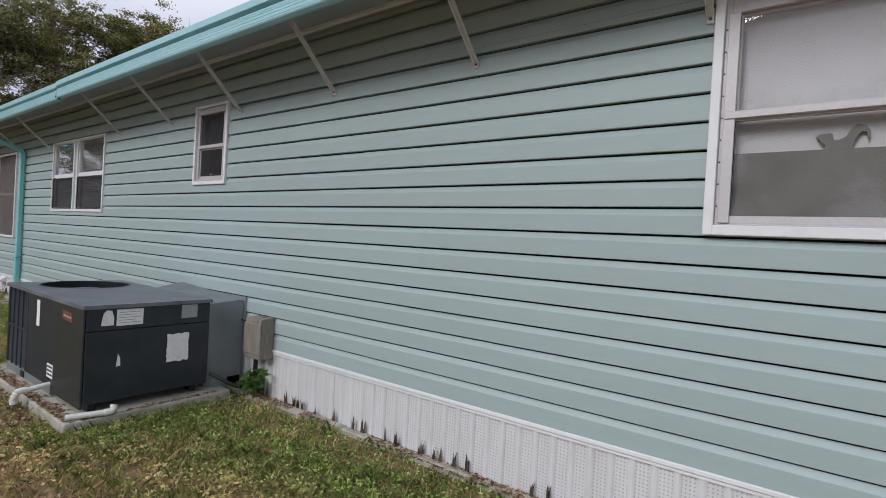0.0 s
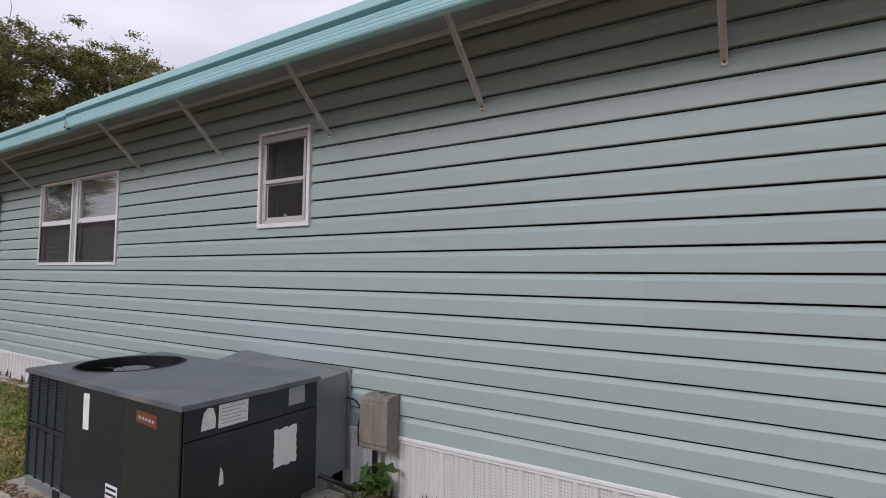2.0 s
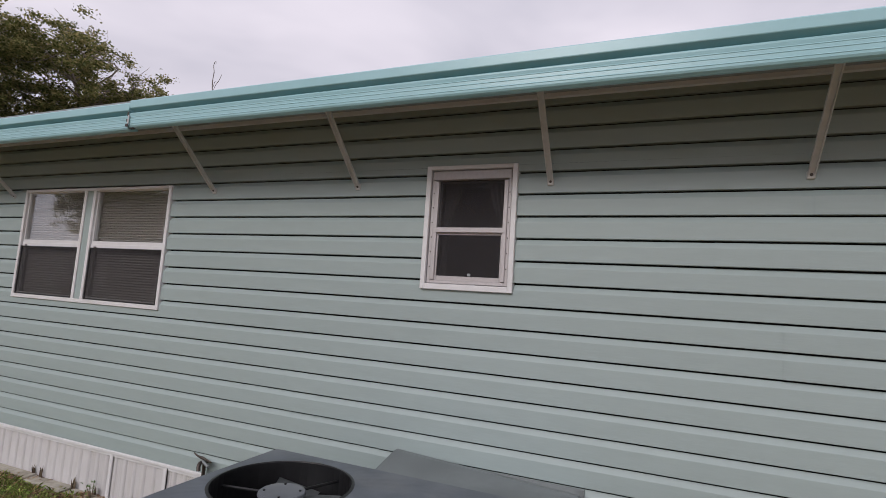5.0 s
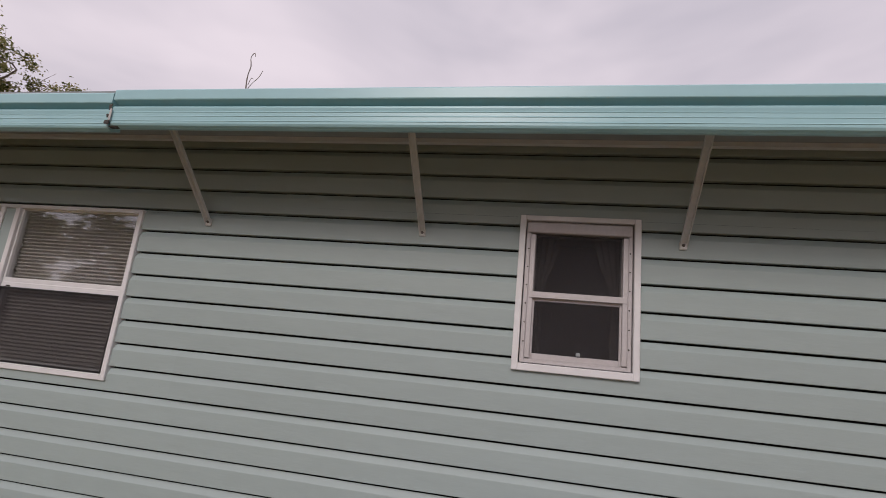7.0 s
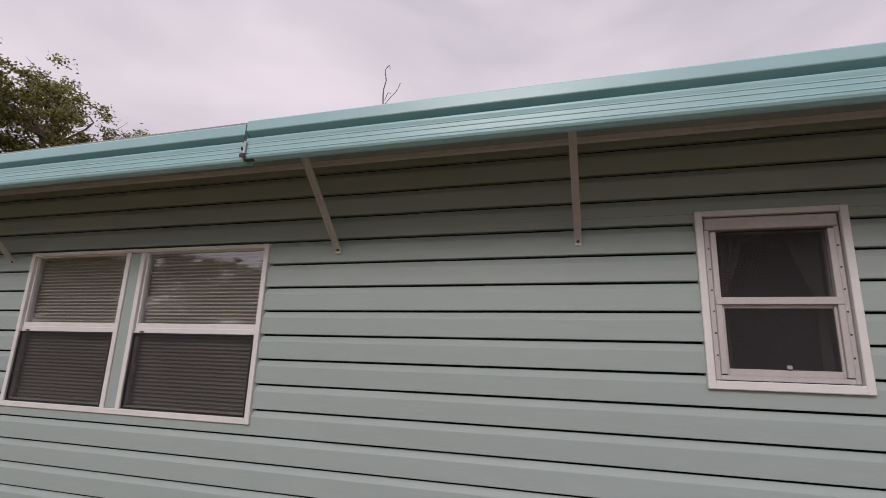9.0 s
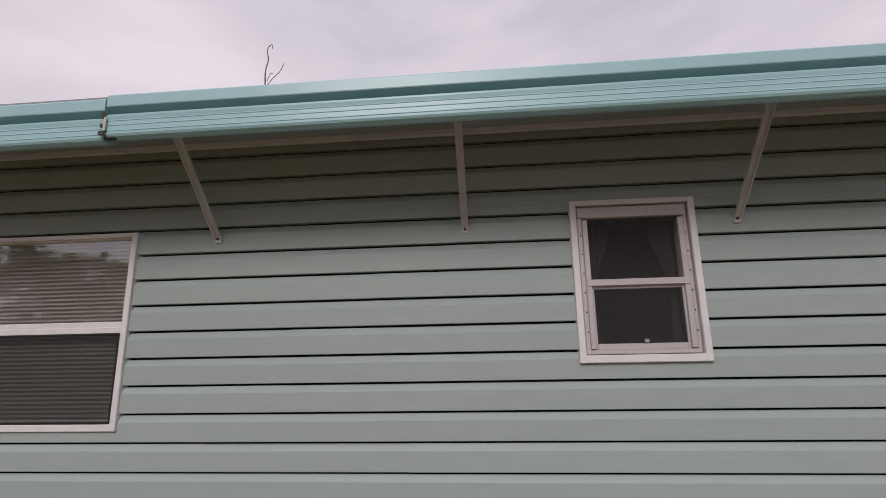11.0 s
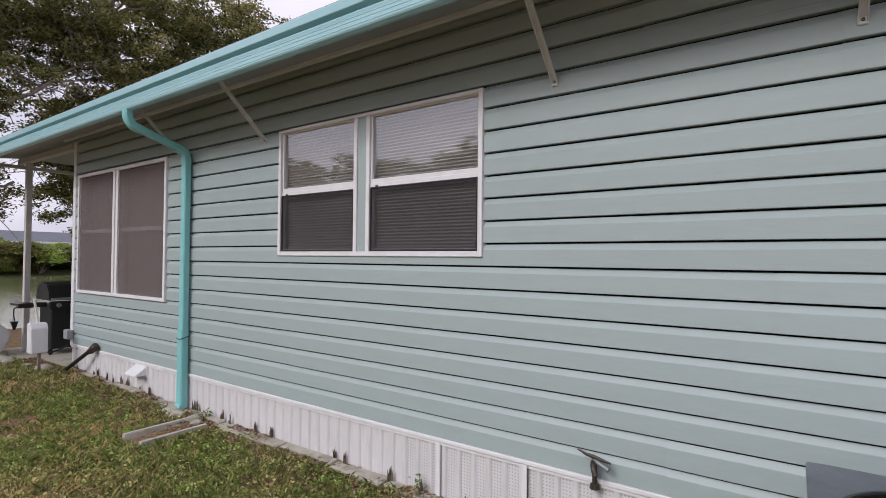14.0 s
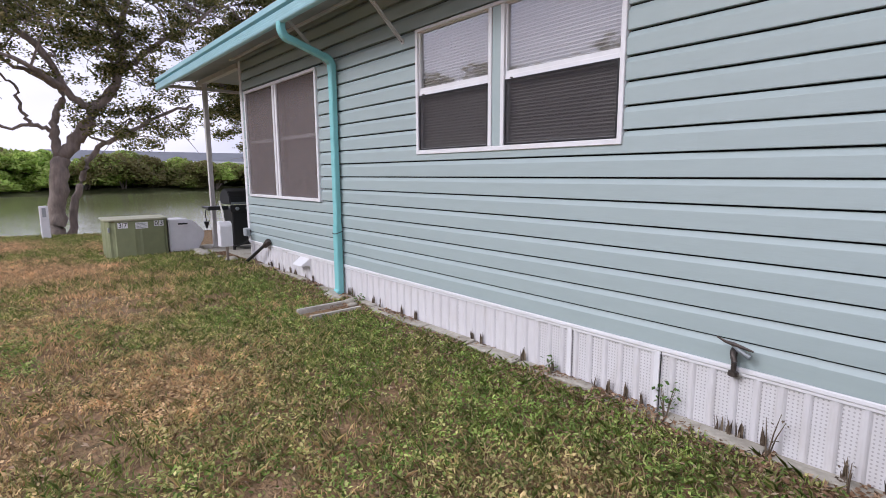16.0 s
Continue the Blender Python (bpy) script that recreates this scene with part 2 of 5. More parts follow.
def smooth_path(pts, steps=5):
    """Catmull-Rom points through pts."""
    p = [Vector(q) for q in pts]
    p = [p[0] * 2 - p[1]] + p + [p[-1] * 2 - p[-2]]
    out = []
    for i in range(1, len(p) - 2):
        for s in range(steps):
            t = s / steps
            out.append(0.5 * (2 * p[i] + (p[i + 1] - p[i - 1]) * t + (2 * p[i - 1] - 5 * p[i] + 4 * p[i + 1] - p[i + 2]) * t * t + (3 * p[i] - p[i - 1] - 3 * p[i + 1] + p[i + 2]) * t ** 3))
    out.append(p[-2])
    return out


def extrude_x(bm, prof, x0, x1, closed=True):
    """A profile of (y, z) drawn out along x."""
    a = [bm.verts.new((x0, y, z)) for y, z in prof]
    b = [bm.verts.new((x1, y, z)) for y, z in prof]
    n = len(prof)
    for i in range(n if closed else n - 1):
        j = (i + 1) % n
        bm.faces.new((a[i], a[j], b[j], b[i]))
    if closed:
        bm.faces.new(a[::-1])
        bm.faces.new(b)
    return bm


def prism(bm, poly, axis, a0, a1):
    """A flat polygon thickened along an axis: 'x' takes (y, z), 'y' takes (x, z), 'z' takes (x, y)."""
    def place(p, a):
        return {"x": (a, p[0], p[1]), "y": (p[0], a, p[1]), "z": (p[0], p[1], a)}[axis]
    lo = [bm.verts.new(place(p, a0)) for p in poly]
    hi = [bm.verts.new(place(p, a1)) for p in poly]
    bm.faces.new(lo[::-1])
    bm.faces.new(hi)
    for i in range(len(poly)):
        j = (i + 1) % len(poly)
        bm.faces.new((lo[i], lo[j], hi[j], hi[i]))
    return bm


def ground_z(x, y):
    """Lawn height: a gentle rise towards the porch, then the bank down to the pond."""
    z = 0.11 * min(max((-4.0 - x) / 8.5, 0.0), 1.0)
    z -= 0.05 * min(max((1.2 - y) / 4.0, 0.0), 1.0) if x > -9 else 0.0
    edge = -18.2 + 0.5 * math.sin(y * 0.6) + 0.12 * (y - 1)
    if x < edge:
        z -= 0.55 * min((edge - x) / 1.6, 1.0) ** 0.8
    return z


# ---- large structure ----
WALL_Y, X_FAR, X_NEAR, Z_SKIRT, Z_SOFFIT = 2.530, -12.62, 3.0, 0.405, 2.88
LAP, LAP0 = 0.128, 0.412
WINDOWS = {"big": (-0.29, 1.25, 1.44, 2.50), "small": (-4.725, -4.16, 1.76, 2.505), "double": (-8.69, -6.875, 1.485, 2.445), "porch": (-12.45, -10.38, 1.035, 2.43)}


def cells(x0, x1, z0, z1, holes, inset=0.0):
    """Splits a rectangle of wall round the openings."""
    xs = sorted({x0, x1, *[v for h in holes for v in (h[0] + inset, h[1] - inset) if x0 < v < x1]})
    zs = sorted({z0, z1, *[v for h in holes for v in (h[2] + inset, h[3] - inset) if z0 < v < z1]})
    out = []
    for zb, zt in zip(zs, zs[1:]):
        run = None
        for xa, xb in zip(xs, xs[1:]):
            cx, cz = (xa + xb) / 2, (zb + zt) / 2
            if any(h[0] + inset < cx < h[1] - inset and h[2] + inset < cz < h[3] - inset for h in holes):
                if run:
                    out.append((*run, zb, zt))
                run = None
            else:
                run = (run[0], xb) if run else (xa, xb)
        if run:
            out.append((*run, zb, zt))
    return out


# near-black backing: its colour supplies the shadow line under each siding lap
M_SHEATH = material("black_lap_shadow_backing", (0.018, 0.019, 0.02), 0.95, grain=0.1, grain_scale=5)
HOLES = list(WINDOWS.values())
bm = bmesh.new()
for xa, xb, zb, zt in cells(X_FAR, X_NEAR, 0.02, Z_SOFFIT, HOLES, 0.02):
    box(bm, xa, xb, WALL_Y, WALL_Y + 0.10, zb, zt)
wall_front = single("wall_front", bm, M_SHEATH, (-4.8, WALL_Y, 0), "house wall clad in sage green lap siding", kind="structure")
for nm, b4 in (("wall_far_end", (X_FAR, X_FAR + 0.1, WALL_Y + 0.10, 8.3)), ("wall_near_end", (X_NEAR - 0.1, X_NEAR, WALL_Y + 0.10, 8.3)), ("wall_back", (X_FAR, X_NEAR, 8.3, 8.4))):
    single(nm, boxm(*b4, 0.02, Z_SOFFIT), M_SIDING, (b4[0], b4[2], 0), "plain sage green outer wall of the house", kind="structure")
# plain floor and partition added behind the panes, in the gloom colour
single("floor", boxm(X_FAR + 0.1, X_NEAR - 0.1, WALL_Y + 0.1, 8.3, 0.38, 0.46), M_DARKROOM, (-4.8, 5, 0.4), "floor behind the windows, coloured dark for the rooms' gloom", kind="structure")
single("wall_partition", boxm(X_FAR + 0.1, X_NEAR - 0.1, 4.6, 4.68, 0.46, Z_SOFFIT), M_DARKROOM, (-4.8, 4.6, 0.46), "inner wall behind the windows, coloured dark for the rooms' gloom", kind="structure")
# the roof: eave over the wall and the porch
bm = bmesh.new()
prism(bm, [(1.96, 2.80), (2.55, 2.885), (8.9, 2.885), (8.9, 2.93), (5.4, 3.10), (1.94, 2.885)], "x", -14.72, X_NEAR + 0.4)
single("roof", bm, M_SOFFIT, (-5, 5, 2.88), "low sloping metal roof with a grey painted soffit", kind="structure")
# trim strip where soffit and wall meet
single("trim", extrude_x(bmesh.new(), [(2.365, 2.836), (2.405, 2.842), (2.405, 2.866), (2.365, 2.860)], X_FAR, X_NEAR), M_WHITE, (-5, 2.46, 2.85), "pale trim strip under the eave", kind="structure")


def ribbed_gutter(x0, x1, dz, dy):
    """One length of gutter: roof-edge flashing above, ribbed face below, rolled lip."""
    g = thing("gutter", ((x0 + x1) / 2, 1.93, 2.69 + dz), "turquoise painted metal gutter with ribbed face along the eave", "gutter", "gutter lengths")
    y = 1.905 + dy
    face = [(y + 0.075, 2.700 + dz), (y + 0.034, 2.684 + dz), (y + 0.020, 2.686 + dz), (y + 0.010, 2.692 + dz), (y + 0.005, 2.701 + dz)]
    for zr in (2.714, 2.738, 2.758):
        face += [(y + 0.0045, zr - 0.003 + dz), (y + 0.0025, zr - 0.001 + dz), (y + 0.0045, zr + 0.003 + dz)]
    face += [(y + 0.002, 2.776 + dz), (y + 0.002, 2.782 + dz), (y + 0.008, 2.788 + dz), (y + 0.045, 2.786 + dz), (y + 0.045, 2.776 + dz), (y + 0.078, 2.776 + dz)]
    part("gutter_face", extrude_x(bmesh.new(), face, x0, x1), M_TEAL, g)
    top = [(y + 0.055, 2.793 + dz), (y + 0.045, 2.803 + dz), (y + 0.010, 2.812 + dz), (y - 0.004, 2.816 + dz), (y - 0.006, 2.820 + dz), (y - 0.006, 2.864 + dz), (y + 0.000, 2.871 + dz), (y + 0.20, 2.900 + dz), (y + 0.20, 2.890 + dz), (y + 0.055, 2.86 + dz)]
    part("roof_flashing", extrude_x(bmesh.new(), top, x0, x1), M_TEAL, g, "turquoise roof-edge flashing")
    return g


ribbed_gutter(-6.64, X_NEAR + 0.4, 0.0, 0.0)
ribbed_gutter(-14.80, -6.652, -0.012, 0.006)

# ---- ground ----
gx = [-60.0, -40, -28] + [-22 + 0.25 * i for i in range(92)] + [1.2 + 1.5 * i for i in range(5)] + [15, 30, 60]
gy = [-60.0, -30, -16, -10] + [-7 + 0.25 * i for i in range(56)] + [8, 10, 14, 20, 30, 60]
gv = [(x, y, ground_z(x, y) + (0.018 * noise.noise((x * 1.3, y * 1.3, 0)) if y < 2.2 else 0) - (0.02 if -14.5 < x < 3 and y > 2.5 else 0)) for x in gx for y in gy]
ny = len(gy)
gf = [(i * ny + j, (i + 1) * ny + j, (i + 1) * ny + j + 1, i * ny + j + 1) for i in range(len(gx) - 1) for j in range(ny - 1)]
me = bpy.data.meshes.new("ground")
me.from_pydata(gv, [], gf)
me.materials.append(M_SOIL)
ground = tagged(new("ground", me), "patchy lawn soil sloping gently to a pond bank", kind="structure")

# ---- windows ----
def ring(bm, x0, x1, z0, z1, w, y0, y1, bevel=0.003):
    """A rectangular frame of bars w wide; w may be (left, right, bottom, top)."""
    l, r, b, t = w if hasattr(w, "__len__") else (w, w, w, w)
    box(bm, x0, x0 + l, y0, y1, z0, z1, bevel)
    box(bm, x1 - r, x1, y0, y1, z0, z1, bevel)
    box(bm, x0 + l - 0.002, x1 - r + 0.002, y0 + 0.001, y1 - 0.001, z0, z0 + b, bevel)
    box(bm, x0 + l - 0.002, x1 - r + 0.002, y0 + 0.001, y1 - 0.001, z1 - t, z1, bevel)
    return bm


def pane(parent, x0, x1, z0, z1, y, label="", name="pane", mat=None):
    ob = part(name, boxm(x0, x1, y, y + 0.004, z0, z1), mat or M_GLASS, parent, label)
    ob.visible_shadow = False
    return ob


def pleated_shade(parent, x0, x1, z0, z1, y, pitch=0.021):
    n = max(2, round((z1 - z0) / pitch))
    prof = []
    for i in range(n):
        z = z0 + (z1 - z0) * i / n
        prof += [(y, z), (y - 0.015, z + (z1 - z0) / n / 2)]
    prof.append((y, z1))
    bm = bmesh.new()
    extrude_x(bm, prof, x0, x1, closed=False)
    bmesh.ops.solidify(bm, geom=bm.faces[:], thickness=0.002)
    return part("pleated_shade", bm, M_SHADE, parent, "grey-white pleated window shade")


def screws(parent, x, z0, z1, y, n):
    for i in range(n):
        z = z0 + (z1 - z0) * (i + 0.5) / n
        bm = bmesh.new()
        bmesh.ops.create_cone(bm, segments=7, radius1=0.0042, radius2=0.003, depth=0.003, cap_ends=True, matrix=pose(x, y, z, 90))
        part("screw", bm, M_SCREW, parent)


M_SCREW = material("dull_screw_head", (0.10, 0.085, 0.075), 0.6, metal=0.5, grain=0.2)

# the paired windows with pleated shades
x0, x1, z0, z1 = WINDOWS["double"]
win = thing("window_1", ((x0 + x1) / 2, 2.49, z0), "white vinyl double-hung window pair with pleated shades", "window", kind="structure")
part("window_frame", ring(bmesh.new(), x0, x1, z0, z1, (0.030, 0.030, 0.032, 0.024), 2.474, 2.60), M_WHITE, win)
xm0, xm1 = -7.888, -7.742
part("mullion", boxm(xm0 + 0.034, xm1 - 0.034, 2.484, 2.56, z0 + 0.033, z1 - 0.025, 0.002), M_SIDING, win, "sage green siding strip between the two sashes")
for xa in (xm0, xm1 - 0.032):
    part("mullion_frame", boxm(xa, xa + 0.032, 2.476, 2.57, z0 + 0.032, z1 - 0.024, 0.003), M_WHITE, win)
for a, b in ((x0 + 0.029, xm0 + 0.001), (xm1 - 0.001, x1 - 0.029)):
    zm = 1.972
    sash = part("lower_sash", ring(bmesh.new(), a, b, z0 + 0.029, zm, (0.016, 0.016, 0.022, 0.045), 2.492, 2.525), M_WHITE, win)
    pane(sash, a + 0.012, b - 0.012, z0 + 0.045, zm - 0.04, 2.510)
    scr = part("insect_screen", ring(bmesh.new(), a + 0.006, b - 0.006, z0 + 0.034, zm - 0.030, 0.010, 2.482, 2.491, 0.001), M_BLACK, win, "dark framed insect screen")
    pane(scr, a + 0.014, b - 0.014, z0 + 0.042, zm - 0.038, 2.486, name="screen_cloth", mat=M_SCREEN)
    up = part("upper_sash", ring(bmesh.new(), a, b, zm - 0.008, z1 - 0.019, (0.012, 0.012, 0.034, 0.012), 2.494, 2.528), M_WHITE, win)
    pane(up, a + 0.009, b - 0.009, zm + 0.02, z1 - 0.028, 2.508, mat=M_GLASS_DOUBLE)
    pleated_shade(win, a + 0.006, b - 0.006, z0 + 0.03, z1 - 0.024, 2.550)
    for ax in (a + 0.05, ):
        part("sash_lock", boxm(ax, ax + 0.02, 2.482, 2.493, zm - 0.028, zm - 0.020, 0.001), M_SCREW, win)

# the small bathroom-size window with tied curtains
x0, x1, z0, z1 = WINDOWS["small"]
win = thing("window_2", ((x0 + x1) / 2, 2.49, z0), "small aluminium sash window with dark panes and parted curtains", "window", kind="structure")
part("window_frame", ring(bmesh.new(), x0, x1, z0, z1, (0.030, 0.030, 0.034, 0.024), 2.466, 2.60), M_WHITE, win)
part("inner_frame", ring(bmesh.new(), x0 + 0.034, x1 - 0.034, z0 + 0.037, z1 - 0.028, (0.022, 0.020, 0.020, 0.006), 2.486, 2.58), M_ALU, win, "oxidised aluminium inner frame")
part("head_box", boxm(x0 + 0.036, x1 - 0.036, 2.478, 2.56, z1 - 0.084, z1 - 0.030, 0.006, 2), M_ALU, win, "pinkish grey head channel")
ax, bx = x0 + 0.056, x1 - 0.054
part("jamb_liner", box(boxm(ax, ax + 0.024, 2.480, 2.53, z0 + 0.06, z1 - 0.092, 0.002), bx - 0.024, bx, 2.480, 2.53, z0 + 0.06, z1 - 0.092, 0.002), M_ALU, win)
ax, bx = ax + 0.022, bx - 0.022
zm = 2.115
lo = part("lower_sash", ring(bmesh.new(), ax, bx, z0 + 0.055, zm, (0.012, 0.012, 0.028, 0.028), 2.494, 2.522), M_ALU, win)
pane(lo, ax + 0.012, bx - 0.012, z0 + 0.08, zm - 0.02, 2.508)
part("meeting_rail", boxm(x0 + 0.058, x1 - 0.055, 2.476, 2.50, zm - 0.014, zm + 0.016, 0.002), M_ALU, win)
up = part("upper_sash", ring(bmesh.new(), ax, bx, zm, z1 - 0.088, (0.010, 0.010, 0.014, 0.010), 2.512, 2.535), M_ALU, win)
pane(up, ax + 0.008, bx - 0.008, zm + 0.01, z1 - 0.096, 2.524)
pane(win, ax + 0.005, bx - 0.005, z0 + 0.08, z1 - 0.092, 2.4995, name="screen_cloth", mat=M_SCREEN, label="dark insect screen cloth")
part("sash_latch", boxm(-4.436, -4.416, 2.484, 2.494, z0 + 0.085, z0 + 0.101, 0.003), M_GREYLAB, win)
screws(win, x0 + 0.048, z0 + 0.09, z1 - 0.12, 2.4845, 6)
screws(win, x1 - 0.046, z0 + 0.09, z1 - 0.12, 2.4845, 6)
for side in (-1, 1):
    edge, mid = ((x0 + 0.09), (x0 + x1) / 2) if side < 0 else ((x1 - 0.085), (x0 + x1) / 2)
    bm = bmesh.new()
    n = 10
    rows = []
    for zi, w in ((z1 - 0.075, 0.62), (2.30, 0.45), (2.20, 0.26), (2.13, 0.14), (1.98, 0.16), (1.80, 0.18)):
        rows.append([bm.verts.new((edge + (mid - edge) * w * k / n, 2.570 + 0.012 * math.sin(k * 2.1), zi)) for k in range(n + 1)])
    for r0, r1 in zip(rows, rows[1:]):
        for k in range(n):
            bm.faces.new((r0[k], r0[k + 1], r1[k + 1], r1[k]))
    bmesh.ops.solidify(bm, geom=bm.faces[:], thickness=0.002)
    part("curtain", bm, M_CURTAIN, win, "grey curtain drawn aside")

# the large window by the start of the walk
x0, x1, z0, z1 = WINDOWS["big"]
win = thing("window_3", ((x0 + x1) / 2, 2.49, z0), "large aluminium sash window with a pale roller shade", "window", kind="structure")
part("window_frame", ring(bmesh.new(), x0, x1, z0, z1, (0.040, 0.040, 0.044, 0.030), 2.464, 2.60), M_WHITE, win)
part("inner_frame", ring(bmesh.new(), x0 + 0.040, x1 - 0.040, z0 + 0.044, z1 - 0.030, (0.026, 0.026, 0.010, 0.070), 2.488, 2.58), M_ALU, win, "oxidised aluminium inner frame")
part("jamb_liner", box(boxm(x0 + 0.054, x0 + 0.098, 2.478, 2.53, z0 + 0.055, z1 - 0.102, 0.002), x1 - 0.098, x1 - 0.054, 2.478, 2.53, z0 + 0.055, z1 - 0.102, 0.002), M_ALU, win)
ax, bx, zm = x0 + 0.092, x1 - 0.092, 1.955
lo = part("lower_sash", ring(bmesh.new(), ax - 0.03, bx + 0.03, z0 + 0.052, zm, (0.036, 0.036, 0.034, 0.022), 2.490, 2.518), M_ALU, win)
pane(lo, ax + 0.0, bx - 0.0, z0 + 0.08, zm - 0.015, 2.505)
part("meeting_rail", boxm(x0 + 0.06, x1 - 0.06, 2.472, 2.50, zm - 0.014, zm + 0.018, 0.002), M_ALU, win)
up = part("upper_sash", ring(bmesh.new(), ax, bx, zm, z1 - 0.10, (0.014, 0.014, 0.014, 0.012), 2.512, 2.535), M_ALU, win)
pane(up, ax + 0.01, bx - 0.01, zm + 0.01, z1 - 0.11, 2.524)
screws(win, x0 + 0.047, z0 + 0.08, z1 - 0.12, 2.4865, 9)
part("roller_shade", boxm(ax, bx, 2.572, 2.576, z0 + 0.06, z1 - 0.08), M_ROLLER, win, "lilac-white roller shade pulled down")
M_BOARD = material("grey_brown_board", (0.21, 0.195, 0.18), 0.8, grain=0.1, grain_scale=9, stain=0.4, stain_scale=4)
# board added to give the grey-brown band low in the pane
board = single("draught_board", boxm(ax + 0.004, bx - 0.004, 2.548, 2.562, z0 + 0.055, 1.802, 0.002), M_BOARD, ((ax + bx) / 2, 2.55, z0 + 0.05), "grey-brown board added for the band across the lower pane", "board")
# a small rooster ornament on the board, a plain silhouette shape
bm = bmesh.new()
body = [(0.118, 1.80), (0.212, 1.80), (0.216, 1.835), (0.236, 1.868), (0.252, 1.862), (0.256, 1.835), (0.263, 1.842), (0.262, 1.868), (0.247, 1.890), (0.222, 1.895), (0.203, 1.880), (0.190, 1.850), (0.168, 1.838),
        (0.150, 1.838), (0.146, 1.862), (0.136, 1.868), (0.118, 1.862), (0.104, 1.866), (0.092, 1.852), (0.108, 1.842), (0.104, 1.832), (0.124, 1.822)]
prism(bm, body, "y", 2.549, 2.561)
single("rooster_ornament", bm, M_BOARD, (0.165, 2.555, 1.80), "grey rooster ornament standing on the board", "ornament")

# the screened porch-room windows
x0, x1, z0, z1 = WINDOWS["porch"]
win = thing("window_4", ((x0 + x1) / 2, 2.49, z0), "wide white-framed window pair covered by brown solar screens", "window", kind="structure")
part("window_frame", ring(bmesh.new(), x0, x1, z0, z1, (0.034, 0.034, 0.034, 0.034), 2.466, 2.60), M_WHITE, win)
part("mullion", box(boxm(-11.535, -11.49, 2.472, 2.57, z0 + 0.03, z1 - 0.03, 0.003), -11.455, -11.41, 2.472, 2.57, z0 + 0.03, z1 - 0.03, 0.003), M_WHITE, win)
part("mullion_channel", boxm(-11.49, -11.455, 2.482, 2.57, z0 + 0.03, z1 - 0.03), M_ALU, win)
for a, b in ((x0 + 0.034, -11.535), (-11.41, x1 - 0.034)):
    part("meeting_rail", boxm(a, b, 2.508, 2.53, 1.735, 1.775, 0.002), M_WHITE, win)
    pane(win, a, b, z0 + 0.034, z1 - 0.034, 2.535)
    pane(win, a, b, z0 + 0.034, z1 - 0.034, 2.490, name="solar_screen", mat=M_SOLAR, label="brown woven solar screen")
    bm = bmesh.new()
    top_, bot_ = [], []
    for k in range(41):
        xx, yy = a + (b - a) * k / 40, 2.585 + 0.012 * math.sin(k * 1.7) + 0.005 * math.sin(k * 0.6)
        top_.append(bm.verts.new((xx, yy, z1 - 0.04)))
        bot_.append(bm.verts.new((xx, yy, z0 + 0.04)))
    for k in range(40):
        bm.faces.new((top_[k], top_[k + 1], bot_[k + 1], bot_[k]))
    bmesh.ops.solidify(bm, geom=bm.faces[:], thickness=0.002)
    part("curtain", bm, M_CURTAIN, win, "grey-brown curtain behind the screen")

# ---- corner post of the siding ----
single("corner_post", box(boxm(X_FAR - 0.02, X_FAR + 0.055, 2.482, 2.515, Z_SKIRT, Z_SOFFIT - 0.03, 0.004), X_FAR - 0.02, X_FAR, 2.515, 2.60, Z_SKIRT, Z_SOFFIT - 0.03, 0.003), M_WHITE, (X_FAR, 2.5, Z_SKIRT), "pale vinyl corner post of the siding", "corner post", kind="structure")

# ---- eave brackets ----
def eave_bracket(x, skew=0.0):
    b = thing("eave_bracket", (x, 2.485, 2.39), "cream painted steel strut bracing the eave", "bracket", "eave struts")
    lo, hi = Vector((x, 2.488, 2.395)), Vector((x + skew, 2.035, 2.808))
    d = (hi - lo).normalized()
    nrm = Vector((0, -d.z, d.y))
    bm = bmesh.new()
    w, t = 0.016, 0.0035
    cs = []
    for p in (lo, hi):
        cs.append([bm.verts.new(p + Vector((sx * w, 0, 0)) + nrm * sn) for sx, sn in ((-1, 0), (1, 0), (1, 0.018), (0.78, 0.018), (0.78, t), (-0.78, t), (-0.78, 0.018), (-1, 0.018))])
    for i in range(8):
        j = (i + 1) % 8
        bm.faces.new((cs[0][i], cs[0][j], cs[1][j], cs[1][i]))
    bm.faces.new(cs[0][::-1])
    bm.faces.new(cs[1])
    part("strut", bm, M_BRACKET, b)
    part("foot_plate", boxm(x - 0.017, x + 0.017, 2.476, 2.494, 2.372, 2.412, 0.004), M_BRACKET, b)
    bm = bmesh.new()
    bmesh.ops.create_cone(bm, segments=8, radius1=0.008, radius2=0.006, depth=0.008, cap_ends=True, matrix=pose(x, 2.473, 2.392, 90))
    part("bolt", bm, M_SCREW, b)
    return b


for x in (-10.10, -8.86, -6.447, -5.216, -3.975, -2.765, -1.535, -0.31, 0.92, 2.14):
    eave_bracket(x)

# ---- downspout ----
ds = thing("downspout", (-9.96, 2.45, 0.1), "turquoise rectangular downspout with two elbows", "downspout")


def flat_pipe(path, w, d, wall_axis):
    """A rectangular pipe with softened corners, swept along points in a plane of constant x."""
    bm = bmesh.new()
    sec = [(-1, -0.7), (-0.8, -1), (0.8, -1), (1, -0.7), (1, 0.7), (0.8, 1), (-0.8, 1), (-1, 0.7)]
    rings = []
    pts = [Vector(p) for p in path]
    for i, p in enumerate(pts):
        t = (pts[min(i + 1, len(pts) - 1)] - pts[max(i - 1, 0)]).normalized()
        nrm = Vector((0, -t.z, t.y))
        rings.append([bm.verts.new(p + Vector((w / 2 * sx, 0, 0)) + nrm * (d / 2 * sn)) for sx, sn in sec])
